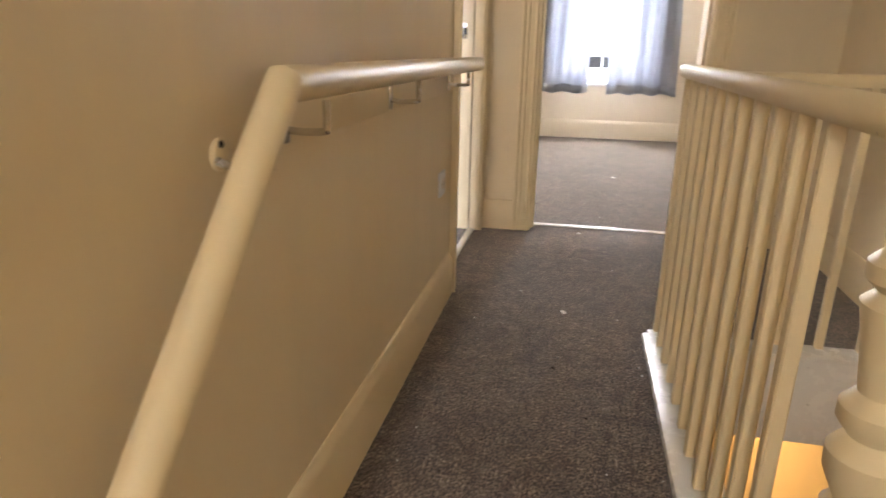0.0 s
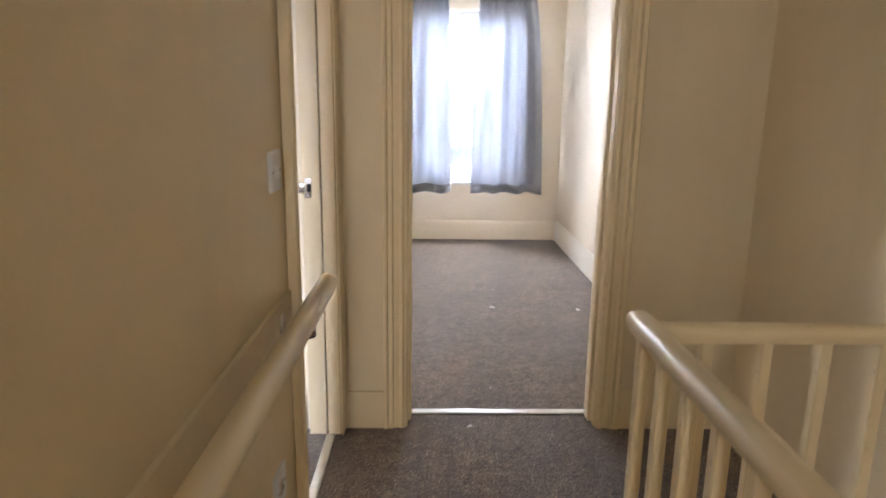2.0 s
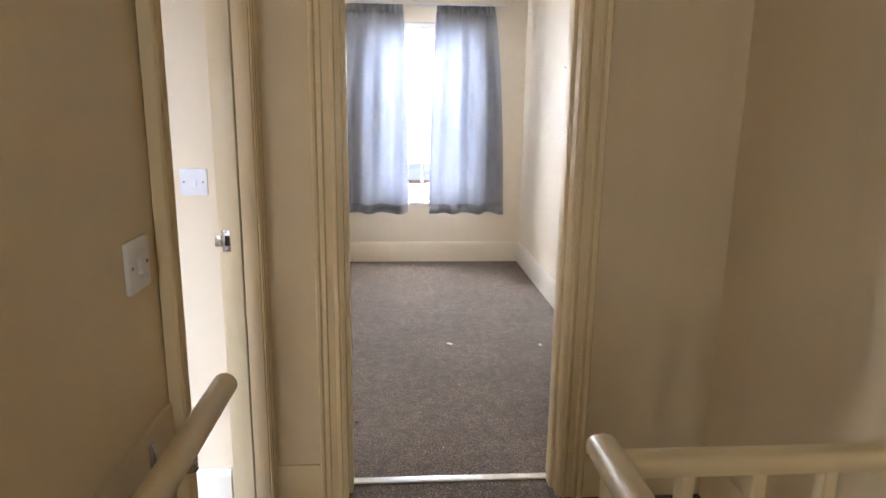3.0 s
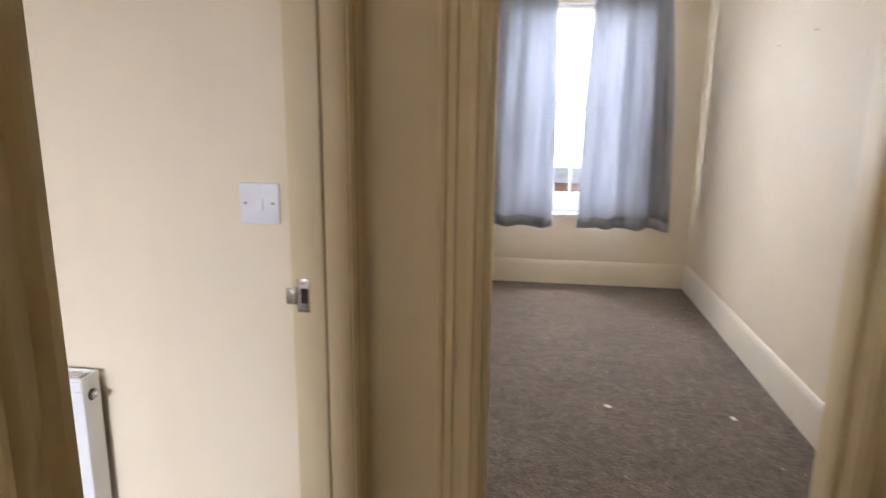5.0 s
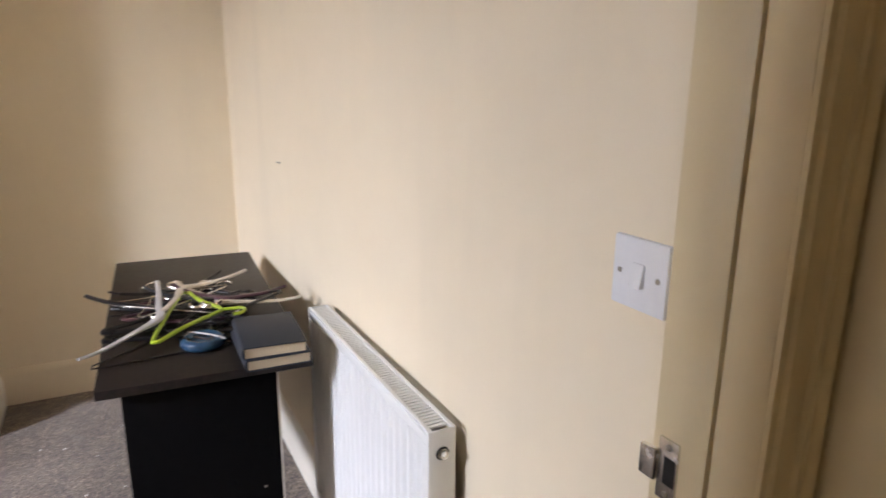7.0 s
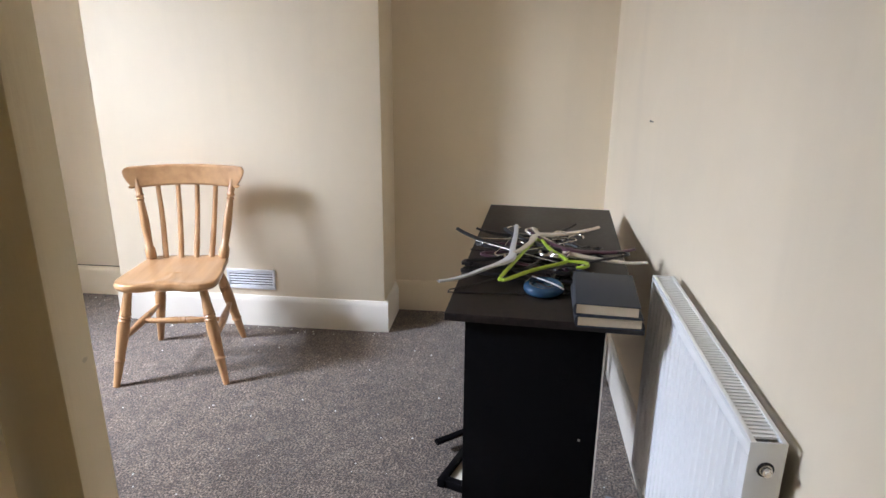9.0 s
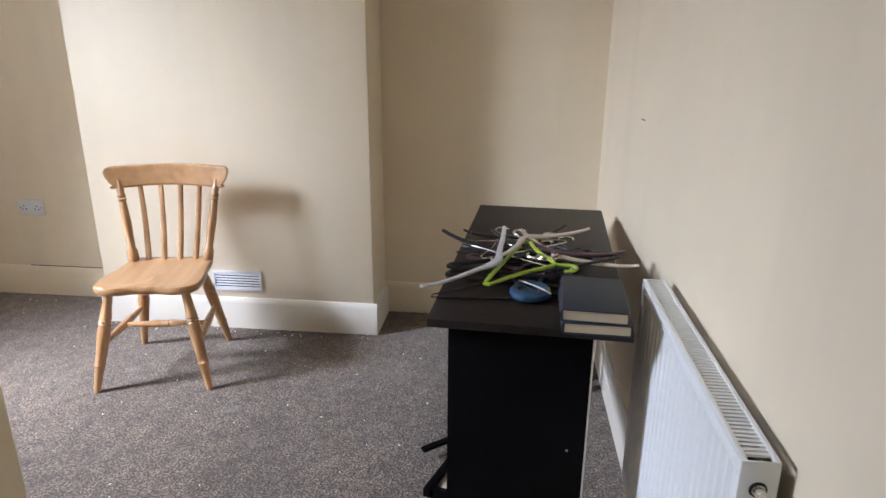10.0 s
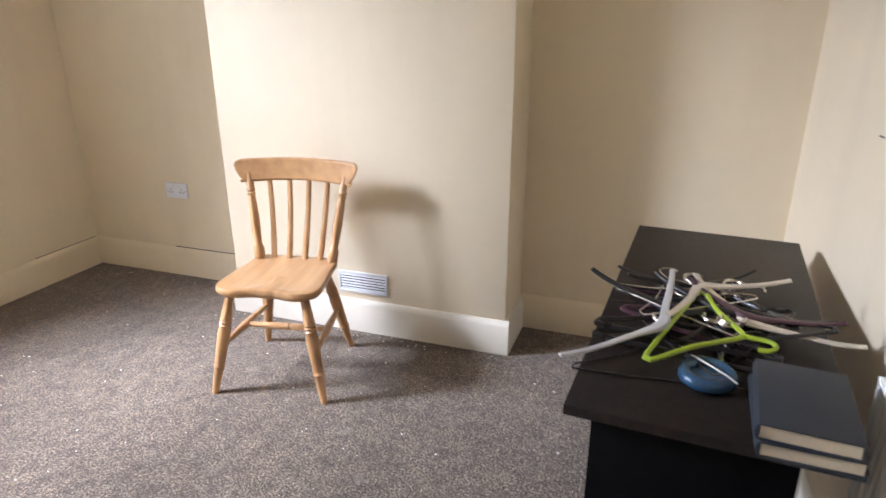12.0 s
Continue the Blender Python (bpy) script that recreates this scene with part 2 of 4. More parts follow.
def finish(name, bm, material, soft=False):
    bmesh.ops.recalc_face_normals(bm, faces=bm.faces)
    me = bpy.data.meshes.new(name)
    bm.to_mesh(me)
    bm.free()
    for m in (material if isinstance(material, (list, tuple)) else [material]):
        me.materials.append(m)
    if soft:
        me.shade_smooth()
        me.set_sharp_from_angle(angle=radians(38))
    return new(name, me)


def part(name, bm, material, parent, label="", soft=True):
    ob = finish(name, bm, material, soft)
    ob.parent = parent
    return tagged(ob, label) if label else ob


def empty(name, place=(0, 0, 0), turn=0.0):
    ob = new(name)
    ob.matrix_basis = pose(*place, 0, 0, turn)
    ob.empty_display_size = 0.1
    return ob


def boxes(*rows, r=0.0):
    bm = bmesh.new()
    for row in rows:
        box(bm, *row, r=r)
    return bm


def structure(name, bm, material, label, soft=False):
    return tagged(finish(name, bm, material, soft), label, "", "", "structure")


# ---- the large structure ----
CEIL = 2.55
HX, HFACE, RX = -0.27, 3.985, 1.33          # hall wall, end wall of the landing, party wall
AX0, AX1, AY0, AY1 = -3.19, -0.41, 0.275, 3.96   # side room
BX0, BY0, BY1 = -3.19, 4.15, 7.81          # bedroom
DA0, DA1, DH = 3.078, 3.915, 2.04            # side room doorway in y, height
DB0, DB1 = -0.02, 0.76                      # bedroom doorway in x

# floors
structure("floor_landing", boxes((HX - 0.02, 0.53, 1.42, 4.1, -0.28, 0), (0.53, RX, 2.737, 4.1, -0.28, 0)), M_CARPET, "worn dark brown carpet on the upper landing")
structure("floor_bedroom", boxes((BX0, RX, 4.1, BY1, -0.28, 0)), M_CARPET, "brown flecked carpet in the bedroom, strewn with crumbs")
structure("floor_side_room", boxes((AX0, HX - 0.02, AY0, AY1, -0.28, 0)), M_CARPET, "brown flecked carpet in the side room, unswept")
bm = boxes((HX, RX, -1.75, 0.92, -0.82, -0.54))
structure("floor_half_landing", bm, M_CARPET, "dark brown carpet on the half landing")
bm = bmesh.new()
prism(bm, ((0.92, -0.54), (0.92, -0.36), (1.17, -0.36), (1.17, -0.18), (1.42, -0.18), (1.42, -0.28), (1.0, -0.82), (0.92, -0.82)),
      lambda u, v, t: (t, u, v), HX, 0.53)
structure("stairs_upper", bm, M_CARPET, "three carpeted steps up to the landing")
bm = bmesh.new()
steps = [(0.92, -0.54)]
for i in range(12):
    y = 0.92 + 0.22 * i
    steps += [(y, -0.72 - 0.18 * i), (y + 0.22, -0.72 - 0.18 * i)]
prism(bm, steps[1:] + [(3.56, -2.95), (0.92, -1.0)], lambda u, v, t: (t, u, v), 0.58, RX)
structure("stairs_lower", bm, M_CARPET, "carpeted flight going down beside the landing")
structure("floor_lower_hall", boxes((HX - 0.02, RX, 0.92, 6.0, -2.95, -2.70)), M_CARPET, "brown carpet in the hall below")

# walls
structure("wall_hall_west", boxes((AX1, HX, -1.75, DA0 - 0.03, -2.7, CEIL), (AX1, HX, DA0 - 0.03, DA1 + 0.03, DH + 0.03, CEIL), (AX1, HX - 0.013, DA1 + 0.03, HFACE, 0, CEIL),
          (AX1, HX, DA0 - 0.03, 6.0, -2.7, -0.28)), M_HALL, "cream painted wall of stairs and landing")
structure("wall_landing_north", boxes((HX - 0.14, DB0 - 0.03, HFACE, BY0, 0, CEIL), (DB0 - 0.03, DB1 + 0.03, HFACE, BY0, DH + 0.03, CEIL), (DB1 + 0.03, RX, HFACE, BY0, 0, CEIL)),
          M_HALL, "cream painted end wall of the landing")
structure("wall_party", boxes((RX, RX + 0.2, -1.95, 4.0, -2.95, CEIL), (RX, RX + 0.2, 4.0, 6.2, -2.95, -0.28)), M_HALL, "tall cream stairwell wall with faint stains")
structure("wall_bedroom_east", boxes((RX, RX + 0.2, 4.0, BY1 + 0.24, -0.28, CEIL)), M_BED, "off-white bedroom side wall")
structure("wall_bedroom_west", boxes((BX0 - 0.1, BX0, BY0, BY1 + 0.24, -0.28, CEIL)), M_BED, "plain off-white bedroom wall")
structure("wall_bedroom_south", boxes((BX0, HX - 0.14, 4.06, BY0, 0, CEIL)), M_BED, "plain off-white bedroom wall")
WB0, WB1, WZ0, WZ1 = -0.13, 0.93, 0.575, 2.18
W2 = -2.66                                  # the second bedroom window lies this far along
structure("wall_bedroom_window", boxes((BX0, WB0 + W2, BY1, BY1 + 0.24, -0.28, CEIL), (WB1 + W2, WB0, BY1, BY1 + 0.24, -0.28, CEIL), (WB1, RX, BY1, BY1 + 0.24, -0.28, CEIL),
          (WB0, WB1, BY1, BY1 + 0.24, -0.28, WZ0), (WB0, WB1, BY1, BY1 + 0.24, WZ1, CEIL),
          (WB0 + W2, WB1 + W2, BY1, BY1 + 0.24, -0.28, WZ0), (WB0 + W2, WB1 + W2, BY1, BY1 + 0.24, WZ1, CEIL)), M_BED, "off-white bedroom wall around two windows")
structure("wall_room_north", boxes((AX0 - 0.2, HX - 0.14, AY1, 4.06, -0.28, CEIL)), M_WALL, "cream wall behind desk and radiator")
structure("wall_room_west", boxes((AX0 - 0.2, AX0, AY0, AY1, -0.28, CEIL)), M_WALL, "cream back wall of the alcoves")
WA0, WA1 = -1.95, -0.55
structure("wall_room_south", boxes((AX0 - 0.2, WA0, AY0 - 0.24, AY0, -0.28, CEIL), (WA1, AX1, AY0 - 0.24, AY0, -0.28, CEIL),
          (WA0, WA1, AY0 - 0.24, AY0, -0.28, 0.92), (WA0, WA1, AY0 - 0.24, AY0, 2.36, CEIL)), M_WALL, "cream window wall of the side room")
structure("chimney_breast", boxes((AX0, -2.89, 1.50, 2.89, 0, CEIL), r=0.006), M_WALL, "cream plastered chimney breast, blocked up", True)
# narrow opening of the added stair window, sized to spare the west wall
SW0, SW1 = -0.25, 0.09
structure("wall_stair_south", boxes((HX, SW0, -1.95, -1.75, -2.95, CEIL), (SW1, RX, -1.95, -1.75, -2.95, CEIL),
          (SW0, SW1, -1.95, -1.75, -2.95, 0.75), (SW0, SW1, -1.95, -1.75, 2.15, CEIL)), M_HALL, "cream wall behind the half landing")
structure("wall_lower_end", boxes((AX1, RX, 6.0, 6.2, -2.95, -0.28)), M_HALL, "cream end wall of the hall below")
structure("ceiling_landing", boxes((AX1, RX + 0.2, -1.95, 4.06, CEIL, CEIL + 0.15)), M_CEIL, "plain white landing ceiling")
structure("ceiling_bedroom", boxes((BX0 - 0.1, RX + 0.2, 4.06, BY1 + 0.24, CEIL, CEIL + 0.15)), M_CEIL, "plain white bedroom ceiling")
structure("ceiling_side_room", boxes((AX0 - 0.2, AX1, AY0 - 0.24, 4.06, CEIL, CEIL + 0.15)), M_CEIL, "plain white ceiling of the side room")
structure("ceiling_lower_hall", boxes((HX, 0.53, 1.5, 6.0, -0.30, -0.284), (0.53, RX, 2.80, 6.0, -0.30, -0.284)), M_CEIL, "ceiling of the hall below")
structure("landing_fascia", boxes((0.553, RX, 2.712, 2.735, -0.31, -0.002), r=0.003), M_WHITE, "white painted fascia board of the landing edge", True)
structure("landing_apron", boxes((0.532, 0.552, 1.42, 2.735, -0.31, -0.002), r=0.003), M_WHITE, "white painted fascia board along the stairwell", True)

# skirtings: board with a rounded top
SKIRT = ((0, 0), (0.019, 0), (0.019, 0.128), (0.016, 0.136), (0.016, 0.142), (0.011, 0.150), (0.008, 0.162), (0.003, 0.166), (0, 0.166))


def skirting(name, a, b, out, h=1.0, label="", material=None):
    """A run of skirting from a to b on the plan; out: the unit vector into the room."""
    a, b, o = Vector((*a, 0)), Vector((*b, 0)), Vector((*out, 0))
    bm = bmesh.new()
    prism(bm, SKIRT, lambda u, v, t: a.lerp(b, t) + o * u + Vector((0, 0, v * h)), 0, 1)
    return structure(name, bm, material or M_SKIRT, label or "painted wooden skirting board with a moulded top", True)


skirting("baseboard_hall", (HX, 1.42), (HX, 2.985), (1, 0), 1.02, "yellowed cream gloss skirting board", M_TRIM)
skirting("baseboard_landing_pier", (HX - 0.005, HFACE), (-0.117, HFACE), (0, -1), 0.95, "short cream gloss skirting between two doors", M_TRIM)
skirting("baseboard_landing_end", (0.835, HFACE), (RX, HFACE), (0, -1), 1.0, "cream gloss skirting board", M_TRIM)
skirting("baseboard_party", (RX, 2.80), (RX, HFACE - 0.02), (-1, 0), 1.0, "cream gloss skirting board", M_TRIM)
skirting("baseboard_bedroom_window", (BX0, BY1), (RX, BY1), (0, -1), 1.15, "skirting board painted off-white with the wall", M_BED)
skirting("baseboard_bedroom_east", (RX, BY0), (RX, BY1 - 0.02), (-1, 0), 1.2)
skirting("baseboard_room_north", (AX0, AY1), (-0.43, AY1), (0, -1))
skirting("baseboard_alcove_right", (AX0, 2.89), (AX0, AY1 - 0.02), (1, 0), 1.0, "skirting board painted cream with the wall", M_WALL)
skirting("baseboard_alcove_left", (AX0, AY0), (AX0, 1.50), (1, 0), 1.0, "skirting board painted cream with the wall", M_WALL)
skirting("baseboard_room_south", (AX0 + 0.02, AY0), (AX1, AY0), (0, 1), 1.0, "skirting board painted cream with the wall", M_WALL)
skirting("baseboard_chimney", (-2.89, 1.482), (-2.89, 2.908), (1, 0), 0.97)
skirting("baseboard_chimney_side", (AX0 + 0.02, 2.89), (-2.89, 2.89), (0, 1), 0.97)
skirting("baseboard_chimney_back", (AX0 + 0.02, 1.50), (-2.89, 1.50), (0, -1), 0.97)

bm = boxes((AX0 - 0.001, AX0 + 0.0025, 0.86, 1.49, 0.1655, 0.1695), (AX0 + 0.02, AX0 + 0.42, AY0 - 0.001, AY0 + 0.0025, 0.1655, 0.1685))
structure("trim_crack", bm, M_HOLE, "open dark crack between skirting and wall")

# white nosing that carries the balusters
bm = bmesh.new()
box(bm, 0.452, 0.565, 1.40, 2.738, -0.002, 0.026, r=0.007)
structure("trim_nosing", bm, M_WHITE, "chipped white gloss nosing under the balusters", True)
bm = bmesh.new()
box(bm, 0.567, RX, 2.700, 2.800, -0.002, 0.012, r=0.004)
box(bm, 0.478, 0.567, 2.739, 2.800, -0.002, 0.012, r=0.004)
structure("trim_nosing_return", bm, M_WHITE, "white gloss nosing along the landing edge", True)


# ---- doorways ----
ARCH = ((0, 0), (0.090, 0), (0.090, 0.022), (0.084, 0.026), (0.076, 0.024), (0.070, 0.016), (0.062, 0.020), (0.055, 0.020), (0.050, 0.013),
        (0.028, 0.012), (0.022, 0.017), (0.014, 0.018), (0.010, 0.011), (0, 0.010))


def architrave(name, parent, fn, t0, t1):
    bm = bmesh.new()
    prism(bm, ARCH, fn, t0, t1)
    return part(name, bm, M_TRIM, parent)


def bar(name, parent, row, material, r=0.002, label=""):
    return part(name, boxes(row, r=r), material, parent, label)


# bedroom doorway
door_b = tagged(empty("door_1", ((DB0 + DB1) / 2, HFACE, 0)), "open doorway with fluted cream gloss architrave", "doorway", "", "structure")
cx = (DB0 + DB1) / 2


def in_b(row):
    return (row[0] - cx, row[1] - cx, row[2] - HFACE, row[3] - HFACE, row[4], row[5])


for nm, x0, x1 in (("lining", DB0 - 0.03, DB0), ("lining", DB1, DB1 + 0.03)):
    bar(nm, door_b, in_b((x0, x1, HFACE - 0.003, BY0 + 0.003, 0, DH)), M_TRIM)
bar("lining", door_b, in_b((DB0 - 0.03, DB1 + 0.03, HFACE - 0.003, BY0 + 0.003, DH, DH + 0.03)), M_TRIM)
bar("door_stop", door_b, in_b((DB0, DB0 + 0.014, HFACE + 0.05, HFACE + 0.10, 0, DH)), M_TRIM)
bar("door_stop", door_b, in_b((DB1 - 0.014, DB1, HFACE + 0.05, HFACE + 0.10, 0, DH)), M_TRIM)
bar("door_stop", door_b, in_b((DB0 + 0.014, DB1 - 0.014, HFACE + 0.05, HFACE + 0.10, DH - 0.014, DH)), M_TRIM)
architrave("architrave", door_b, lambda u, v, t: (DB0 - 0.006 - u - cx, -0.003 - v, t), 0, DH + 0.09)
architrave("architrave", door_b, lambda u, v, t: (DB1 + 0.006 + u - cx, -0.003 - v, t), 0, DH + 0.09)
architrave("architrave", door_b, lambda u, v, t: (t - cx, -0.003 - v, DH + 0.006 + u), DB0 - 0.006, DB1 + 0.006)
bar("threshold_strip", door_b, in_b((DB0 + 0.004, DB1 - 0.004, 4.092, 4.130, 0.0, 0.007)), M_ALU, 0.003, "bright aluminium carpet strip")

# side room doorway with its open door
door_a = tagged(empty("door_2", (HX, DA1, 0)), "open doorway with cream gloss architrave and latch keep", "doorway", "", "structure")


def in_a(row):
    return (row[0] - HX, row[1] - HX, row[2] - DA1, row[3] - DA1, row[4], row[5])


bar("lining", door_a, in_a((AX1 - 0.003, -0.344, DA1, DA1 + 0.03, 0, DH)), M_TRIM)
bar("lining", door_a, in_a((-0.337, -0.287, DA1, DA1 + 0.03, 0, DH)), M_TRIM)
bar("lining", door_a, in_a((AX1 - 0.003, HX + 0.003, DA0 - 0.03, DA0, 0, DH)), M_TRIM)
bar("lining", door_a, in_a((AX1 - 0.003, HX + 0.003, DA0 - 0.03, DA1 + 0.03, DH, DH + 0.03)), M_TRIM)
bar("door_stop", door_a, in_a((-0.337, -0.288, DA1 - 0.003, DA1, 0, DH)), M_TRIM)
bar("door_stop", door_a, in_a((-0.335, HX + 0.003, DA0, DA0 + 0.015, 0, DH)), M_TRIM)
bar("door_stop", door_a, in_a((-0.335, HX + 0.003, DA0 + 0.015, DA1 - 0.015, DH - 0.015, DH)), M_TRIM)
architrave("architrave", door_a, lambda u, v, t: (0.003 + v, DA0 - 0.006 - u * 0.85 - DA1, t), 0, DH + 0.09)
architrave("architrave", door_a, lambda u, v, t: (-0.0135 + v * 0.55, -0.010 + u * 0.80, t), 0, DH + 0.09)
architrave("architrave", door_a, lambda u, v, t: (0.003 + v, t - DA1, DH + 0.006 + u), DA0, DA1)
bar("threshold_strip", door_a, in_a((-0.345, -0.31, DA0 + 0.004, DA1 - 0.004, 0.0, 0.007)), M_ALU, 0.003, "aluminium carpet strip")
keep = bar("latch_keep", door_a, in_a((-0.402, -0.376, DA1 - 0.0025, DA1 + 0.001, 0.968, 1.040)), M_CHROME, 0.001, "worn steel latch keep with screws")
bar("keep_lip", keep, in_a((-0.424, -0.403, DA1 - 0.007, DA1 - 0.0005, 0.986, 1.022)), M_CHROME, 0.001)
bar("keep_hole", keep, in_a((-0.393, -0.378, DA1 - 0.0034, DA1 - 0.002, 0.988, 1.020)), M_HOLE, 0.0)
for z in (0.976, 1.032):
    bm = bmesh.new()
    lathe(bm, ((0, 0.0035), (0.6, 0.0035), (1, 0.001)), (-0.388 - HX, -0.0025, z), (-0.388 - HX, -0.0045, z), 8)
    part("screw", bm, M_SCREW, keep)

# panelled leaf, swung open into the side room
leaf = tagged(empty("panelled_door", (-0.4700, 3.130, 0.012), 263.5), "cream gloss four-panel door standing open into the room", "door")
LW, LH = 0.76, 2.0
for nm, row in (("stile", (0, 0.105, 0, 0.040, 0, LH)), ("stile", (LW - 0.105, LW, 0, 0.040, 0, LH)), ("rail", (0.105, LW - 0.105, 0, 0.040, 0, 0.22)),
                ("rail", (0.105, LW - 0.105, 0, 0.040, 0.82, 1.02)), ("rail", (0.105, LW - 0.105, 0, 0.040, LH - 0.11, LH)),
                ("muntin", (0.33, 0.43, 0, 0.040, 0.22, 0.82)), ("muntin", (0.33, 0.43, 0, 0.040, 1.02, LH - 0.11))):
    bar(nm, leaf, row, M_TRIM, 0.003)
for x0, x1 in ((0.105, 0.33), (0.43, LW - 0.105)):
    for z0, z1 in ((0.22, 0.82), (1.02, LH - 0.11)):
        bar("panel", leaf, (x0, x1, 0.012, 0.028, z0, z1), M_TRIM, 0.0)
handle = bar("handle_plate", leaf, (LW - 0.075, LW - 0.032, -0.004, 0.001, 0.93, 1.08), M_CHROME, 0.001, "chrome lever handle plate")
bm = bmesh.new()
tube(bm, smooth_path(((LW - 0.053, -0.002, 1.03), (LW - 0.053, -0.035, 1.03), (LW - 0.06, -0.05, 1.03), (LW - 0.10, -0.052, 1.03), (LW - 0.16, -0.050, 1.026))), 0.009, 10)
part("lever", bm, M_CHROME, handle)

# ---- windows ----
def sash_window(name, x0, x1, y, z0, z1, out, label):
    """Box sash with a centre bar; out is +1 when outside lies towards +y."""
    w = tagged(empty(name, ((x0 + x1) / 2, y, z0)), label, "window", "", "structure")
    hw, h, mid = (x1 - x0) / 2, z1 - z0, (z1 - z0) * 0.521
    for row in ((-hw, -hw + 0.06, 0.06, 0.18, 0, h), (hw - 0.06, hw, 0.06, 0.18, 0, h), (-hw + 0.06, hw - 0.06, 0.06, 0.18, h - 0.06, h)):
        a, b = sorted((out * row[2], out * row[3]))
        bar("frame", w, (row[0], row[1], a, b, row[4], row[5]), M_WHITE, 0.003)
    a, b = sorted((out * -0.035, out * 0.20))
    bar("window_sill", w, (-hw - 0.04 if out > 0 else -hw, hw + 0.04 if out > 0 else hw, min(a, -0.035), b, -0.028, 0.002), M_WHITE, 0.006)
    for k, (s0, s1, d) in enumerate(((0.004, mid + 0.02, 0.085), (mid - 0.02, h - 0.06, 0.128))):
        sash = empty("sash")
        sash.parent = w
        a, b = sorted((out * d, out * (d + 0.04)))
        for row in ((-hw + 0.06, -hw + 0.105, s0, s1), (hw - 0.105, hw - 0.06, s0, s1), (-hw + 0.105, hw - 0.105, s0, s0 + (0.15 if k == 0 else 0.055)),
                    (-hw + 0.105, hw - 0.105, s1 - 0.055, s1), (-0.011, 0.011, s0 + (0.15 if k == 0 else 0.055), s1 - 0.055)):
            # bars take the darkened paint to stand out against the bright sky
            bar("sash_bar", sash, (row[0], row[1], a, b, row[2], row[3]), M_SASH, 0.002)
        for p0, p1 in ((-hw + 0.105, -0.011), (0.011, hw - 0.105)):
            g = bar("pane", sash, (p0, p1, (a + b) / 2 - 0.002, (a + b) / 2 + 0.002, s0 + 0.04, s1 - 0.04), M_GLASS, 0.0)
            g.visible_shadow = False
    return w


sash_window("window_1", WB0, WB1, BY1, WZ0, WZ1, 1, "white wooden sash window with a centre bar")
sash_window("window_2", WA0, WA1, AY0, 0.92, 2.36, -1, "white wooden sash window lighting the side room")
sash_window("window_4", WB0 + W2, WB1 + W2, BY1, WZ0, WZ1, 1, "white wooden sash window with a centre bar")
sash_window("window_3", SW0, SW1, -1.75, 0.75, 2.15, -1, "small white sash window, added unseen over the stairs")


# ---- stairs and landing: handrail, balustrade ----
rail = tagged(empty("wall_handrail", (-0.19, 2.2, 0)), "cream painted round handrail on steel brackets", "handrail")
bm = bmesh.new()
tube(bm, [(0, -0.760, 0.888), (0, 0.2, 0.881), (0, 0.895, 0.874)], 0.0245, 18)
part("level_rail", bm, M_TRIM, rail)
bm = bmesh.new()
tube(bm, [(0, -0.748, 0.895), (0, -1.2, 0.448), (0, -1.72, -0.07)], 0.0245, 18)
part("sloping_rail", bm, M_TRIM, rail)
bar("backing_board", rail, (-0.082, -0.070, -0.63, 0.79, 0.785, 0.885), M_HALL, 0.002, "painted board behind the brackets")
for y in (-0.61, -0.03, 0.68):
    bm = bmesh.new()
    tube(bm, smooth_path(((-0.068, y, 0.812), (-0.045, y, 0.809), (-0.004, y, 0.811), (0.0, y, 0.822), (0.0, y, 0.858)), 4), 0.006, 8)
    br = part("bracket", bm, M_CHROME, rail, "bent steel handrail bracket")
    bar("bracket_plate", br, (-0.071, -0.066, y - 0.012, y + 0.012, 0.790, 0.862), M_CHROME, 0.002)
bm = bmesh.new()
tube(bm, smooth_path(((-0.078, -0.80, 0.795), (-0.04, -0.80, 0.785), (0.0, -0.80, 0.79), (0.0, -0.80, 0.85)), 4), 0.006, 8)
br = part("bracket", bm, M_CHROME, rail, "bent steel handrail bracket")
bm = bmesh.new()
lathe(bm, ((0, 0.022), (0.8, 0.022), (1, 0.019)), (-0.080, -0.785, 0.800), (-0.073, -0.785, 0.800), 18)
part("bracket_plate", bm, M_TRIM, br, "round bracket plate with dark screws")
for z in (0.788, 0.814):
    bm = bmesh.new()
    lathe(bm, ((0, 0.005), (0.7, 0.005), (1, 0.002)), (-0.0735, -0.790, z), (-0.070, -0.790, z), 8)
    part("screw", bm, M_HOLE, br)

bal = tagged(empty("balustrade", (0.505, 2.79, 0)), "cream gloss balustrade with slim square balusters", "balustrade")
RAILP = ((-0.020, 0), (0.020, 0), (0.022, 0.006), (0.026, 0.012), (0.027, 0.022), (0.025, 0.030), (0.020, 0.036), (0.014, 0.0385), (0, 0.0395), (-0.014, 0.0385), (-0.020, 0.036),
         (-0.025, 0.030), (-0.027, 0.022), (-0.026, 0.012), (-0.022, 0.006))
bm = bmesh.new()
prism(bm, RAILP, lambda u, v, t: (u, t, 0.858 + v), -1.47, 0.026, 0.003)
part("handrail", bm, M_TRIM, bal, "glossy cream moulded handrail")
bm = bmesh.new()
prism(bm, RAILP, lambda u, v, t: (t, u * 0.85 - 0.006, 0.842 + v * 0.96), 0.028, RX - 0.505, 0.003)
part("handrail", bm, M_TRIM, bal, "cream painted return handrail")


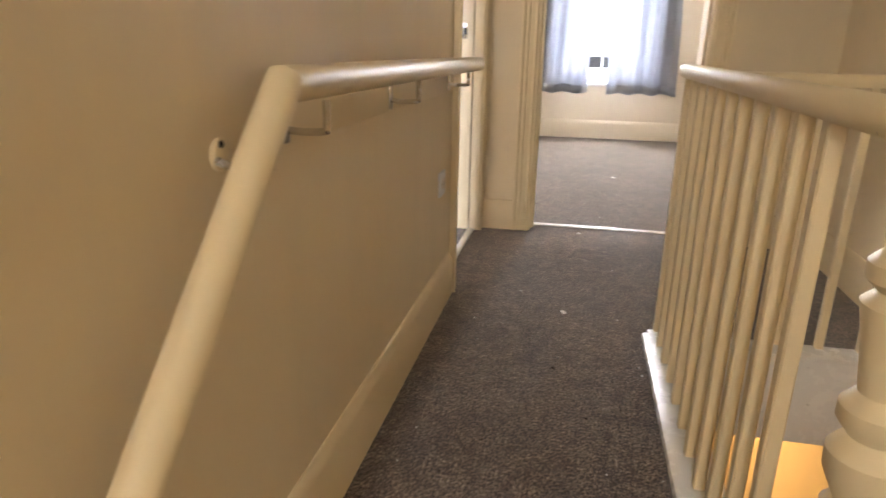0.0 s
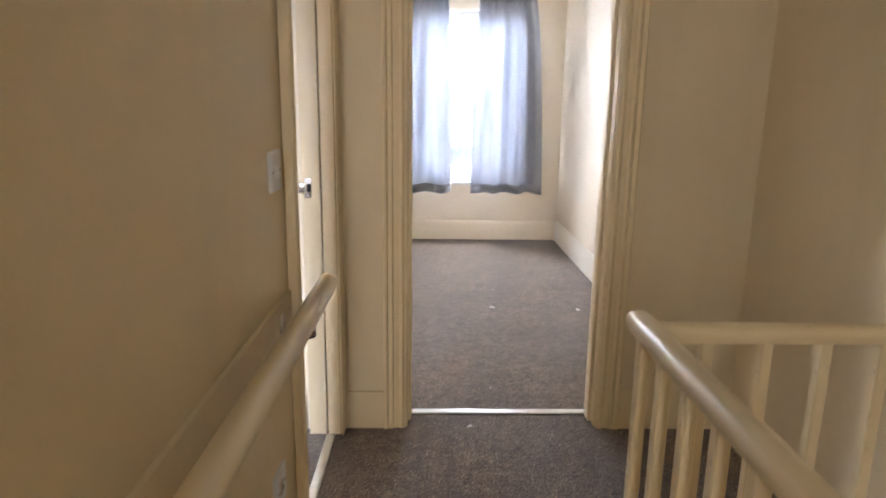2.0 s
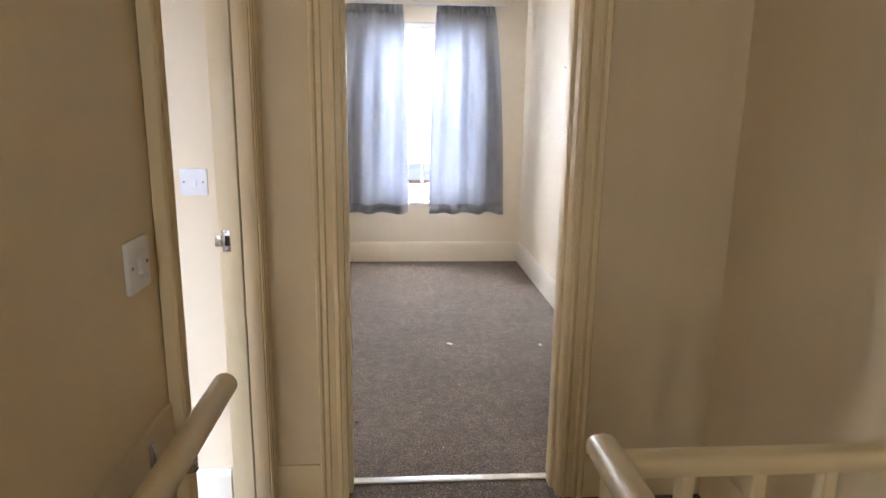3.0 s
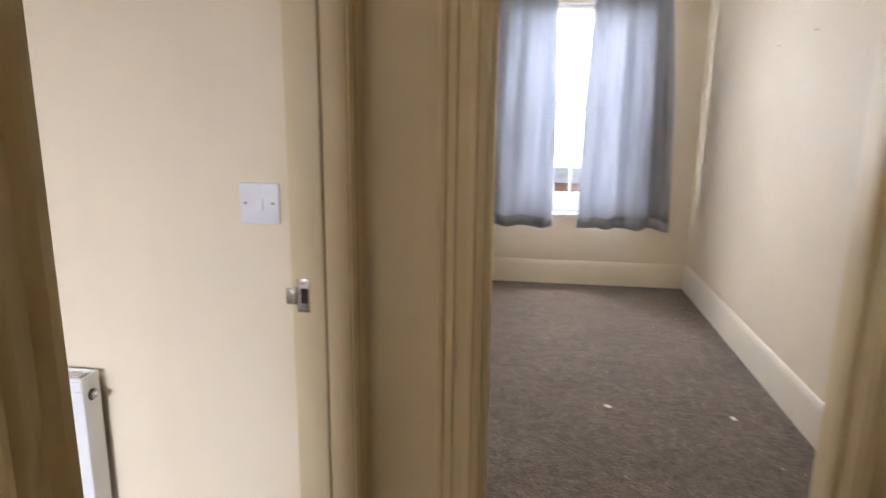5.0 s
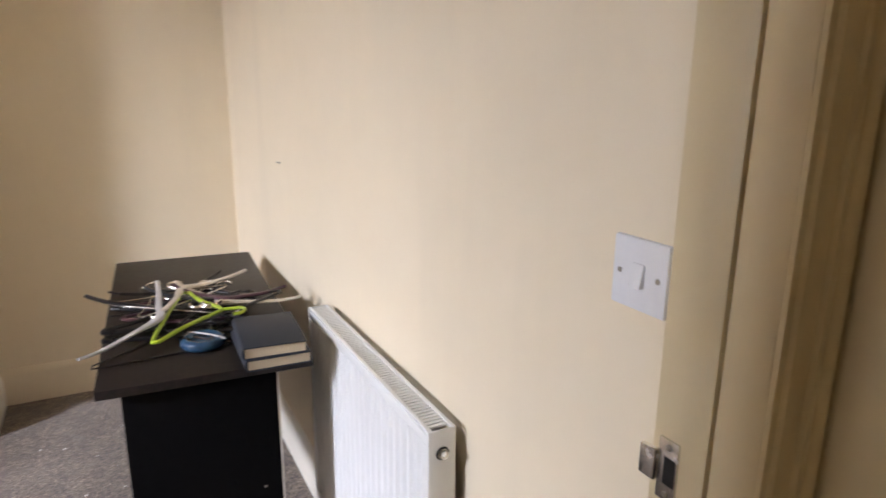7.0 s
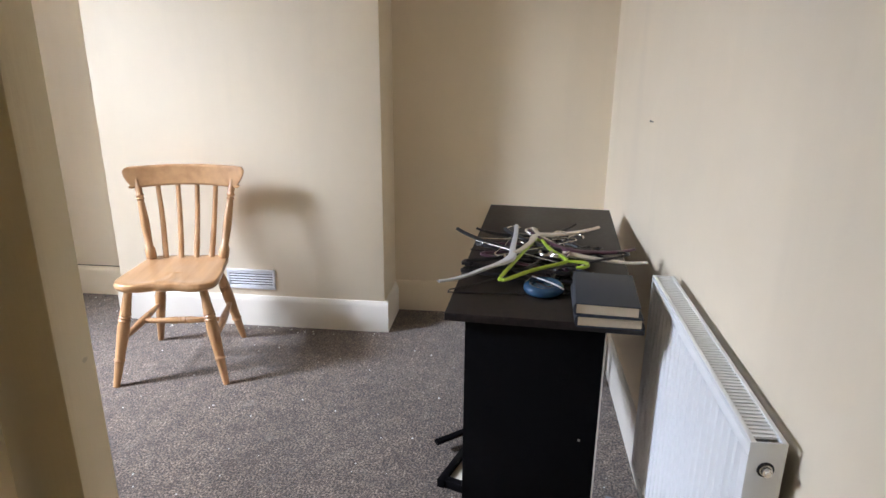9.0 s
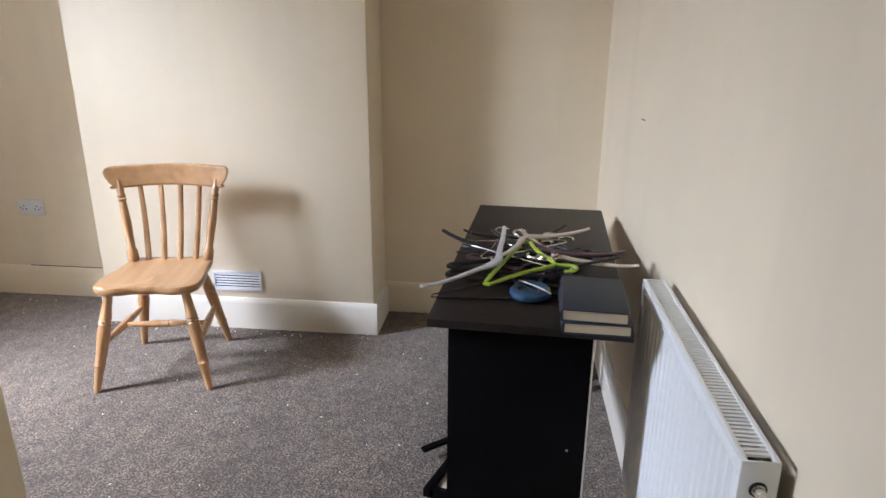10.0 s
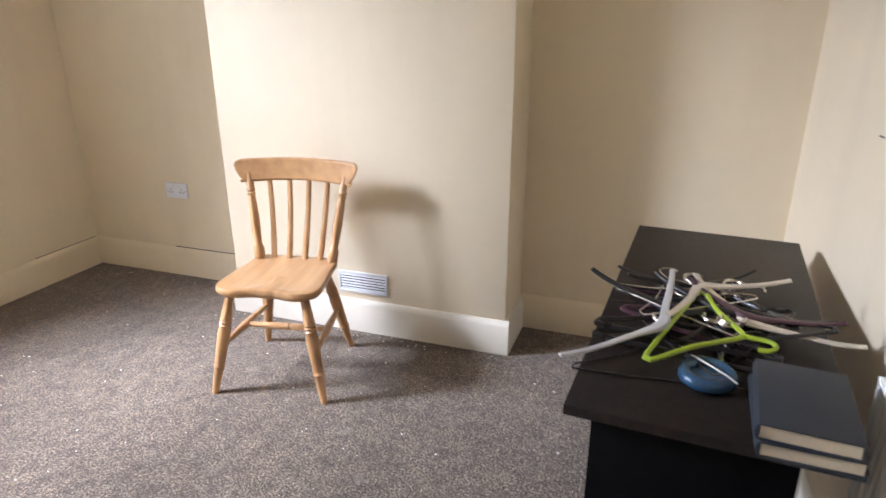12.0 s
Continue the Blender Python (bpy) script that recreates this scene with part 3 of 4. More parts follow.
def baluster_mesh():
    bm = bmesh.new()
    box(bm, -0.0125, 0.0125, -0.0125, 0.0125, 0.022, 0.860, r=0.003, seg=1)
    bmesh.ops.recalc_face_normals(bm, faces=bm.faces)
    me = bpy.data.meshes.new("baluster")
    bm.to_mesh(me)
    bm.free()
    me.materials.append(M_TRIM)
    return me


BAL = baluster_mesh()
for i in range(11):
    o = new("baluster", BAL)
    o.parent = bal
    o.matrix_basis = pose(random.uniform(-0.001, 0.001), -0.025 - 0.1185 * i, 0, 0, 0, random.uniform(-2, 2))
for i in range(6):
    o = new("baluster", BAL)
    o.parent = bal
    o.matrix_basis = pose(0.136 + 0.1255 * i, -0.006, -0.014, 0, 0, random.uniform(-2, 2))
bm = bmesh.new()
lathe(bm, ((0, 0.043), (0.10, 0.043), (0.12, 0.030), (0.14, 0.044), (0.165, 0.032), (0.20, 0.026), (0.33, 0.042), (0.40, 0.038), (0.47, 0.027), (0.50, 0.038), (0.515, 0.038),
           (0.53, 0.027), (0.57, 0.043), (0.60, 0.044), (0.625, 0.028), (0.645, 0.041), (0.665, 0.041), (0.685, 0.027), (0.76, 0.036), (0.80, 0.043), (0.815, 0.030),
           (0.83, 0.044), (0.85, 0.044), (0.865, 0.032), (1.0, 0.034)), (0.012, -1.455, 0.02), (0.012, -1.455, 0.872), 24)
newel = part("newel_post", bm, M_TRIM, bal, "turned cream gloss newel post")
bm = boxes((-0.032, 0.056, -1.499, -1.411, -0.55, 0.03), r=0.004)
part("newel_foot", bm, M_TRIM, newel)


# ---- switches, sockets, vent ----
def wall_plate(name, place, turn, label, kind):
    """A square or double plate; local -y faces the room."""
    p = tagged(empty(name, place, turn), label, "light switch" if kind == "switch" else "socket")
    w = 0.0735 if kind == "double" else 0.043
    bar("plate", p, (-w, w, -0.009, 0, -0.043, 0.043), M_PLASTIC, 0.003)
    if kind == "switch":
        bm = bmesh.new()
        prism(bm, ((-0.014, 0), (0.014, 0), (0.014, -0.003), (-0.014, -0.0085)), lambda u, v, t: (t, v - 0.008, u), -0.0095, 0.0095, 0.0008)
        part("rocker", bm, M_PLASTIC, p)
        spots = (-0.030, 0.030)
    elif kind == "fuse":
        bar("fuse_carrier", p, (-0.011, 0.011, -0.0115, -0.008, -0.018, 0.018), M_HWHITE, 0.001)
        bar("marking", p, (-0.003, 0.003, -0.0122, -0.011, -0.006, 0.006), M_HOLE, 0.0)
        spots = (-0.030, 0.030)
    else:
        for c in (-0.037, 0.037):
            for a, b, zz in ((-0.002, 0.002, 0.008), (-0.013, -0.008, -0.009), (0.008, 0.013, -0.009)):
                bar("pin_hole", p, (c + a, c + b, -0.0098, -0.0085, zz - 0.004, zz + 0.004), M_HOLE, 0.0)
            bar("rocker", p, (c - 0.005 + (0.016 if c < 0 else -0.016), c + 0.005 + (0.016 if c < 0 else -0.016), -0.0125, -0.008, 0.018, 0.032), M_PLASTIC, 0.001)
        spots = (-0.060, 0.060)
    for s in spots:
        bm = bmesh.new()
        lathe(bm, ((0, 0.0035), (0.7, 0.0035), (1, 0.002)), (s, -0.0085, 0), (s, -0.0102, 0), 10)
        part("screw", bm, M_SCREW, p)
    return p


wall_plate("light_switch", (-0.491, AY1, 1.189), 0, "white plastic light switch on a cream wall", "switch")
wall_plate("light_switch", (HX, 2.905, 1.172), 90, "white plastic light switch on the landing wall", "switch")
wall_plate("fused_spur", (HX, 2.825, 0.475), 90, "white fused spur plate low on the landing wall", "fuse")
wall_plate("double_socket", (AX0, 0.93, 0.505), 90, "white double power socket in the alcove", "double")

vent = tagged(empty("wall_vent", (-2.89, 2.207, 0.248), 90), "white louvred plastic air vent on the chimney breast", "air vent")
for row in ((-0.125, 0.125, -0.010, 0, -0.052, -0.040), (-0.125, 0.125, -0.010, 0, 0.040, 0.052), (-0.125, -0.113, -0.010, 0, -0.040, 0.040), (0.113, 0.125, -0.010, 0, -0.040, 0.040)):
    bar("frame", vent, row, M_PLASTIC, 0.002)
bar("backing", vent, (-0.113, 0.113, -0.002, -0.0005, -0.040, 0.040), M_HOLE, 0.0)
for i in range(6):
    z = -0.034 + 0.0136 * i
    bm = bmesh.new()
    prism(bm, ((-0.003, z + 0.002), (-0.0095, z - 0.003), (-0.0105, z - 0.001), (-0.003, z + 0.004)), lambda u, v, t: (t, u, v), -0.113, 0.113)
    part("slat", bm, M_PLASTIC, vent)
bm = bmesh.new()
lathe(bm, ((0, 0.006), (0.6, 0.006), (1, 0.003)), (0, -0.006, 0), (0, -0.012, 0), 10)
part("knob", bm, M_SCREW, vent)
for i, (place, turn) in enumerate((((-2.229, AY1, 1.138), 0), ((RX, 5.9, 1.75), 90), ((RX, 6.35, 1.72), 90), ((0.842, HFACE, 0.93), 0))):
    bm = bmesh.new()
    tube(bm, ((0, 0.0 if turn == 0 else 0.0, 0), (0, -0.012 if turn == 0 else 0.012, 0.004)), [0.002, 0.003], 6)
    nail = tagged(finish("wall_nail", bm, M_SCREW), "small dark nail in a bare wall", "nail")
    nail.matrix_basis = pose(*place, 0, 0, turn)


# ---- radiator ----
def radiator():
    x0, x1, z0, z1, f, bk = -1.655, -0.893, 0.19, 0.795, 3.882, 3.938
    r = tagged(empty("radiator", (x1, bk, z0)), "white ribbed panel radiator below a cream wall", "radiator")
    w, h, d = x0 - x1, z1 - z0, f - bk
    bm = bmesh.new()
    # pressed front with vertical flutes, inside a flat border
    out = [(w + 0.004, d + 0.004), (w + 0.004, d), (w + 0.022, d)]
    n = 21
    pitch = (abs(w) - 0.044) / n
    for i in range(n):
        u = w + 0.022 + i * pitch
        out += [(u + 0.005, d), (u + 0.011, d + 0.008), (u + 0.022, d + 0.008), (u + 0.028, d)]
    out += [(-0.004, d), (-0.004, d + 0.004)]
    zs = (0.030, h - 0.032)
    rows = [[bm.verts.new((u, v, z)) for u, v in out] for z in zs]
    back = [[bm.verts.new((u, d + 0.013, z)) for u in (w + 0.004, -0.004)] for z in zs]
    for i in range(len(out) - 1):
        bm.faces.new((rows[0][i], rows[0][i + 1], rows[1][i + 1], rows[1][i]))
    bm.faces.new(rows[0][::-1] + [back[0][0], back[0][1]])
    bm.faces.new(rows[1] + [back[1][1], back[1][0]])
    bm.faces.new((rows[0][0], rows[1][0], back[1][0], back[0][0]))
    bm.faces.new((rows[0][-1], back[0][1], back[1][1], rows[1][-1]))
    bm.faces.new((back[0][0], back[1][0], back[1][1], back[0][1]))
    part("front_panel", bm, M_RAD, r)
    bar("top_seam", r, (w + 0.004, -0.004, d - 0.001, d + 0.013, h - 0.032, h - 0.008), M_RAD, 0.004)
    bar("bottom_seam", r, (w + 0.004, -0.004, d - 0.001, d + 0.013, 0.0, 0.030), M_RAD, 0.004)
    # solid block for the fins, its darkness is painted shade
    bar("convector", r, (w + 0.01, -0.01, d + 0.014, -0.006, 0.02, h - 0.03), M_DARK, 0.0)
    bar("end_panel", r, (-0.003, 0.0, d - 0.001, 0.0, 0.0, h), M_RAD, 0.0008)
    bar("end_panel", r, (w, w + 0.003, d - 0.001, 0.0, 0.0, h), M_RAD, 0.0008)
    grille = bar("top_grille", r, (w + 0.003, -0.003, d, d + 0.009, h - 0.007, h), M_RAD, 0.001, "slotted steel top grille")
    bar("grille_edge", grille, (w + 0.003, -0.003, -0.009, 0.0, h - 0.007, h), M_RAD, 0.001)
    bm = bmesh.new()
    box(bm, 0, 0.0062, d + 0.009, -0.009, h - 0.006, h - 0.0015)
    bmesh.ops.recalc_face_normals(bm, faces=bm.faces)
    slot = bpy.data.meshes.new("grille_bar")
    bm.to_mesh(slot)
    bm.free()
    slot.materials.append(M_RAD)
    for i in range(int((abs(w) - 0.02) / 0.0115)):
        o = new("grille_bar", slot)
        o.parent = grille
        o.location = (w + 0.012 + i * 0.0115, 0, 0)
    for u, name in ((-0.0, "vent_plug"),):
        bm = bmesh.new()
        lathe(bm, ((0, 0.010), (0.3, 0.010), (0.32, 0.008), (0.8, 0.008), (0.82, 0.005), (1, 0.004)), (-0.001, d * 0.5, h - 0.048), (0.014, d * 0.5, h - 0.048), 14)
        plug = part(name, bm, M_CHROME, r, "chrome bleed plug")
        bm = bmesh.new()
        tube(bm, [(0.001, d * 0.5 + 0.0115 * math.cos(a), h - 0.048 + 0.0115 * math.sin(a)) for a in (2 * math.pi * k / 16 for k in range(16))], 0.0022, 6, closed=True)
        part("plug_ring", bm, M_HOLE, plug)
    for u in (w + 0.05, -0.05):
        bm = bmesh.new()
        tube(bm, smooth_path(((u, d * 0.5, 0.01), (u, d * 0.5, -0.09), (u, d * 0.5, -0.195)), 2), 0.0075, 10)
        pipe = part("pipe", bm, M_RAD, r)
        bm = bmesh.new()
        lathe(bm, ((0, 0.012), (0.5, 0.016), (1, 0.012)), (u, d * 0.5, -0.07), (u, d * 0.5, -0.02), 12)
        part("valve", bm, M_CHROME, pipe)
    for u in (w * 0.8, w * 0.2):
        bar("wall_bracket", r, (u - 0.02, u + 0.02, -0.004, 0.0215, 0.06, h - 0.08), M_RAD, 0.001)
    return r


radiator()


# ---- pine chair ----
def pine_chair():
    c = tagged(empty("dining_chair", (-2.465, 2.060, 0), 10), "honey pine spindle-back kitchen chair beside the chimney breast", "chair")
    # local +x is the front, +y the chair's left
    bm = bmesh.new()
    outline = []
    hw_f, hw_b, xf, xb = 0.208, 0.180, 0.205, -0.195
    for u, v in ((xb, -hw_b + 0.03), (xb + 0.035, -hw_b), (xb + 0.15, -hw_b - 0.012), (xf - 0.13, -hw_f), (xf - 0.05, -hw_f + 0.002), (xf - 0.012, -hw_f + 0.035), (xf, -0.12), (xf - 0.016, -0.05), (xf - 0.012, 0)):
        outline.append((u, v))
    outline = smooth_path([(u, v, 0) for u, v in outline], 4)
    half = [(p.x, p.y) for p in outline]
    ring = half + [(u, -v) for u, v in half[-2::-1]]
    loops = []
    for z, k in ((0.405, 0.90), (0.412, 0.965), (0.424, 1.0), (0.436, 0.998), (0.443, 0.975), (0.445, 0.93), (0.438, 0.74), (0.433, 0.48), (0.436, 0.2)):
        loops.append([bm.verts.new((u * k, v * k, z + (0.006 * max(0, 1 - abs(v) / 0.07) * max(0, u / 0.2) if z > 0.43 and k < 0.8 else 0))) for u, v in ring])
    for a, b in zip(loops, loops[1:]):
        for i in range(len(ring)):
            bm.faces.new((a[i], a[(i + 1) % len(ring)], b[(i + 1) % len(ring)], b[i]))
    bm.faces.new(loops[0][::-1])
    bm.faces.new(loops[-1])
    part("seat", bm, M_PINE_SEAT, c, "saddled honey pine seat")
    leg_prof = ((0, 0.0125), (0.05, 0.0145), (0.26, 0.0195), (0.275, 0.0235), (0.29, 0.0195), (0.31, 0.020), (0.60, 0.0255), (0.66, 0.0225), (0.675, 0.0255), (0.69, 0.0215), (0.705, 0.0255), (0.72, 0.0215),
                (0.735, 0.025), (0.75, 0.0225), (0.86, 0.0185), (1.0, 0.0165))
    feet = {"FL": ((0.225, 0.228), (0.150, 0.150)), "FR": ((0.225, -0.226), (0.150, -0.150)), "BL": ((-0.238, 0.195), (-0.145, 0.125)), "BR": ((-0.225, -0.200), (-0.145, -0.125))}
    ends = {}
    for k, (f, t) in feet.items():
        bm = bmesh.new()
        lathe(bm, leg_prof, (*f, 0.0), (*t, 0.415), 14)
        part("leg", bm, M_PINE, c)
        ends[k] = (Vector((*f, 0)), Vector((*t, 0.415)))

    def along(k, s):
        return ends[k][0].lerp(ends[k][1], s)

    st_prof = ((0, 0.010), (0.3, 0.013), (0.42, 0.0165), (0.45, 0.013), (0.47, 0.017), (0.5, 0.0135), (0.53, 0.017), (0.55, 0.013), (0.58, 0.0165), (0.7, 0.013), (1, 0.010))
    mids = []
    for s in ("L", "R"):
        a, b = along("F" + s, 0.47), along("B" + s, 0.50)
        bm = bmesh.new()
        lathe(bm, ((0, 0.009), (0.4, 0.0165), (0.5, 0.0175), (0.6, 0.0165), (1, 0.009)), a, b, 12)
        part("side_stretcher", bm, M_PINE, c)
        mids.append(a.lerp(b, 0.5))
    bm = bmesh.new()
    lathe(bm, st_prof, mids[0], mids[1], 12)
    part("cross_stretcher", bm, M_PINE, c)

    # curved crest rail with scrolled ears
    def crest_place(v, z):
        s = v / 0.27
        return -0.268 + 0.050 * s * s - (z - 0.80) * 0.22

    ends_at = ((0, 0.236), (0.05, 0.243), (0.10, 0.246), (0.14, 0.241), (0.17, 0.236), (0.22, 0.243), (0.36, 0.252), (0.55, 0.262), (0.74, 0.268), (0.86, 0.266), (0.94, 0.260), (0.98, 0.252), (1.0, 0.242))
    n = 28
    bm = bmesh.new()
    faces = []
    for side in (1, -1):
        grid = []
        for q, (f, w) in enumerate(ends_at):
            row = []
            for i in range(n + 1):
                s = math.sin((-1 + 2 * i / n) * math.pi / 2)
                z = 0.751 + 0.012 * math.cos(s * 1.4) + f * (0.103 - 0.012 * math.cos(s * 1.4) - 0.005 * s * s)
                thin = 0.45 if q in (0, len(ends_at) - 1) or i in (0, n) else 0.85 if q in (1, len(ends_at) - 2) or i in (1, n - 1) else 1.0
                row.append(bm.verts.new((crest_place(w * s, z) + side * 0.0130 * thin, w * s, z)))
            grid.append(row)
        faces.append(grid)
    a, b = faces
    for q in range(len(ends_at) - 1):
        for i in range(n):
            bm.faces.new((a[q][i], a[q][i + 1], a[q + 1][i + 1], a[q + 1][i]))
            bm.faces.new((b[q][i + 1], b[q][i], b[q + 1][i], b[q + 1][i + 1]))
        bm.faces.new((b[q][0], a[q][0], a[q + 1][0], b[q + 1][0]))
        bm.faces.new((a[q][n], b[q][n], b[q + 1][n], a[q + 1][n]))
    for i in range(n):
        bm.faces.new((b[0][i], b[0][i + 1], a[0][i + 1], a[0][i]))
        bm.faces.new((a[-1][i], a[-1][i + 1], b[-1][i + 1], b[-1][i]))
    part("crest_rail", bm, M_PINE_SEAT, c, "curved pine crest rail with scrolled ends")
    for s in (-1, 1):
        bm = bmesh.new()
        lathe(bm, ((0, 0.0175), (0.02, 0.023), (0.13, 0.023), (0.17, 0.016), (0.45, 0.0195), (0.70, 0.0155), (0.74, 0.0135), (0.76, 0.019), (0.78, 0.0135), (0.81, 0.019), (0.84, 0.0135), (0.88, 0.0165), (0.91, 0.0125), (1, 0.0125)),
              (-0.150, 0.160 * s, 0.438), (crest_place(0.215, 0.785), 0.212 * s, 0.790), 14)
        part("back_post", bm, M_PINE, c, "turned pine back post")
    for k in (-1.5, -0.5, 0.5, 1.5):
        b0, b1 = Vector((-0.165, 0.068 * k, 0.436)), Vector((crest_place(0.088 * k, 0.79), 0.088 * k, 0.795))
        pts = [b0.lerp(b1, t) + Vector((-0.012 * math.sin(math.pi * t) , 0, 0)) for t in (0, 0.2, 0.4, 0.6, 0.8, 1)]
        bm = bmesh.new()
        tube(bm, pts, [0.0135, 0.0135, 0.0125, 0.012, 0.0115, 0.011], 10, 0.62)
        part("spindle", bm, M_PINE, c)
    return c


pine_chair()


# ---- desk and what lies on it ----
DT = 0.742                                   # top of the desk
desk = tagged(empty("desk", (-1.455, 3.340, 0), 176.5), "black-brown laminate desk against the wall, cluttered on top", "desk")
# local x runs along the desk away from the door, y towards the room (negative is the wall)
bar("desktop", desk, (0, 1.16, -0.486, 0.0, DT - 0.022, DT), M_LAM, 0.002, "black-brown wood-effect desktop")
bar("end_panel", desk, (0.022, 0.040, -0.398, -0.050, 0.0, DT - 0.022), M_BLACK, 0.001, "matt black end panel")
bar("end_panel", desk, (1.10, 1.118, -0.45, -0.05, 0.0, DT - 0.022), M_BLACK, 0.001)
bar("modesty_panel", desk, (0.040, 1.10, -0.13, -0.114, 0.34, DT - 0.022), M_BLACK, 0.001)
bar("panel_edge", desk, (0.020, 0.042, -0.402, -0.398, 0.0, DT - 0.022), M_HWHITE, 0.0, "raw pale edge of the end panel")
bar("back_leg", desk, (1.02, 1.05, -0.475, -0.44, 0.0, DT - 0.022), M_BLACK, 0.002)
bar("back_rail", desk, (0.62, 1.05, -0.47, -0.45, DT - 0.075, DT - 0.022), M_BLACK, 0.002)
bm = bmesh.new()
lathe(bm, ((0, 0.0035), (0.6, 0.0035), (1, 0.002)), (0.022, -0.355, 0.40), (0.020, -0.355, 0.40), 10)
part("screw_cap", bm, M_SCREW, desk)


def book(place, turn, w, d, h, label):
    b = tagged(empty("book", place, turn), label, "book")
    bar("cover", b, (0, w, 0, d, 0, 0.003), M_NAVY, 0.001)
    bar("cover", b, (0, w, 0, d, h - 0.003, h), M_NAVY, 0.001)
    bm = bmesh.new()
    prism(bm, ((d - 0.0005, 0.0), (d + 0.004, h * 0.25), (d + 0.005, h * 0.5), (d + 0.004, h * 0.75), (d - 0.0005, h), (d - 0.003, h - 0.001), (d - 0.003, 0.001)), lambda u, v, t: (t, u, v), 0, w)
    part("spine", bm, M_NAVY, b)
    bm = bmesh.new()
    box(bm, 0.004, w - 0.004, 0.004, d - 0.003, 0.003, h - 0.003)
    part("page_block", bm, M_PAGES, b, "cream page edges", False)
    return b


# pages face the door; spines towards the pile
book((-1.404, 3.816, DT), 178, 0.226, 0.155, 0.029, "thick navy clothbound book lying under another")
book((-1.402, 3.806, DT + 0.0295), 175.5, 0.226, 0.150, 0.030, "thick navy clothbound book on top of another")


def hanger(place, turn, material, label, span=0.40, r=0.0045, tilt=(0, 0), style="plastic", hook=None, flat=1.0):
    """A clothes hanger lying down: local x along its bar, y towards the hook; bare: its hook lost in the pile."""
    h = tagged(new("clothes_hanger"), label, "clothes hanger", "hangers piled on the desk")
    h.matrix_basis = pose(*place, tilt[0], tilt[1], turn)
    s = span / 2
    body = bmesh.new()
    if style in ("arms", "bare"):
        pts = smooth_path(((-s, -0.060, 0), (-s * 0.75, -0.035, 0), (-s * 0.35, 0.0, 0), (0, 0.032, 0), (s * 0.35, 0.0, 0), (s * 0.75, -0.035, 0), (s, -0.060, 0)), 4)
        k = len(pts) - 1
        for p in pts:
            p.z += 0.016 * (abs(p.x) / s) ** 4
        tube(body, pts, [r * (0.80 + 0.45 * (1 - abs(2 * i / k - 1)) + 0.75 * max(0.0, 1 - abs(2 * i / k - 1) * 4)) for i in range(k + 1)], 8, flat)
    else:
        pts = smooth_path(((-s, -0.065, 0), (-s * 0.55, -0.02, 0), (-0.02, 0.045, 0), (0, 0.055, 0), (0.02, 0.045, 0), (s * 0.55, -0.02, 0), (s, -0.065, 0), (s + 0.004, -0.078, 0), (s - 0.012, -0.086, 0),
                           (0, -0.088, 0), (-s + 0.012, -0.086, 0), (-s - 0.004, -0.078, 0)), 3)[:-1]
        tube(body, pts, r, 8, flat, closed=True)
    part("body", body, material, h)
    if style == "bare":
        return h
    hk = bmesh.new()
    y0 = 0.03 if style == "arms" else 0.053
    pts = [(0, y0, 0), (0, y0 + 0.035, 0)] + [(0.022 - 0.022 * math.cos(a), y0 + 0.045 + 0.024 * math.sin(a), 0) for a in (0.3, 0.9, 1.5, 2.1, 2.7, 3.3)]
    tube(hk, smooth_path(pts, 3), r * (0.62 if hook else 0.9), 8)
    part("hook", hk, hook or material, h)
    return h


Z = DT
hanger((-1.752, 3.470, Z + 0.052), -25, M_HGREY, "pale grey plastic hanger lying across the pile", 0.48, 0.0080, (4, 5), "bare", None, 0.55)
hanger((-1.757, 3.606, Z + 0.050), -18, M_LIME, "lime green plastic hanger on top of the pile", 0.34, 0.0055, (4, 3))
hanger((-1.949, 3.606, Z + 0.056), 134, M_HWHITE, "cream plastic hanger with a steel hook", 0.38, 0.0085, (2, -2), "arms", M_CHROME, 0.6)
hanger((-1.862, 3.698, Z + 0.042), -125, M_HWHITE, "cream plastic hanger poking over the desk edge", 0.40, 0.0085, (3, -4), "arms", M_CHROME, 0.6)
hanger((-1.886, 3.530, Z + 0.040), -93, M_HBLACK, "black plastic hanger with upturned arm", 0.42, 0.0085, (-3, -5), "arms", M_CHROME, 0.7)
hanger((-1.985, 3.620, Z + 0.040), 72, M_HBLACK, "black plastic hanger with a steel hook", 0.40, 0.0085, (3, 3), "arms", M_CHROME, 0.7)
hanger((-1.891, 3.651, Z + 0.044), -107, M_HBLACK, "black plastic hanger reaching towards the wall", 0.40, 0.0085, (2, -3), "arms", M_CHROME, 0.7)
hanger((-2.050, 3.560, Z + 0.036), -81, M_HBLACK, "black plastic hanger at the back of the pile", 0.34, 0.0065, (2, 2), "arms", M_CHROME, 0.7)
hanger((-1.775, 3.556, Z + 0.018), 82, M_HBLACK, "black plastic hanger lying flat on the desk", 0.36, 0.0060, (1, 1), "plastic", M_CHROME)
hanger((-1.815, 3.552, Z + 0.030), 86, M_HBLACK, "black plastic hanger lying on another", 0.36, 0.0060, (2, 2), "plastic", M_CHROME)
hanger((-1.875, 3.690, Z + 0.050), -112, M_PURPLE, "dark plum plastic hanger in the pile", 0.34, 0.0080, (2, -2), "arms", M_CHROME, 0.6)
hanger((-2.000, 3.590, Z + 0.014), 68, M_HBLACK, "black plastic hanger lying flat on the desk", 0.36, 0.0055, (0, 1), "plastic", M_CHROME)
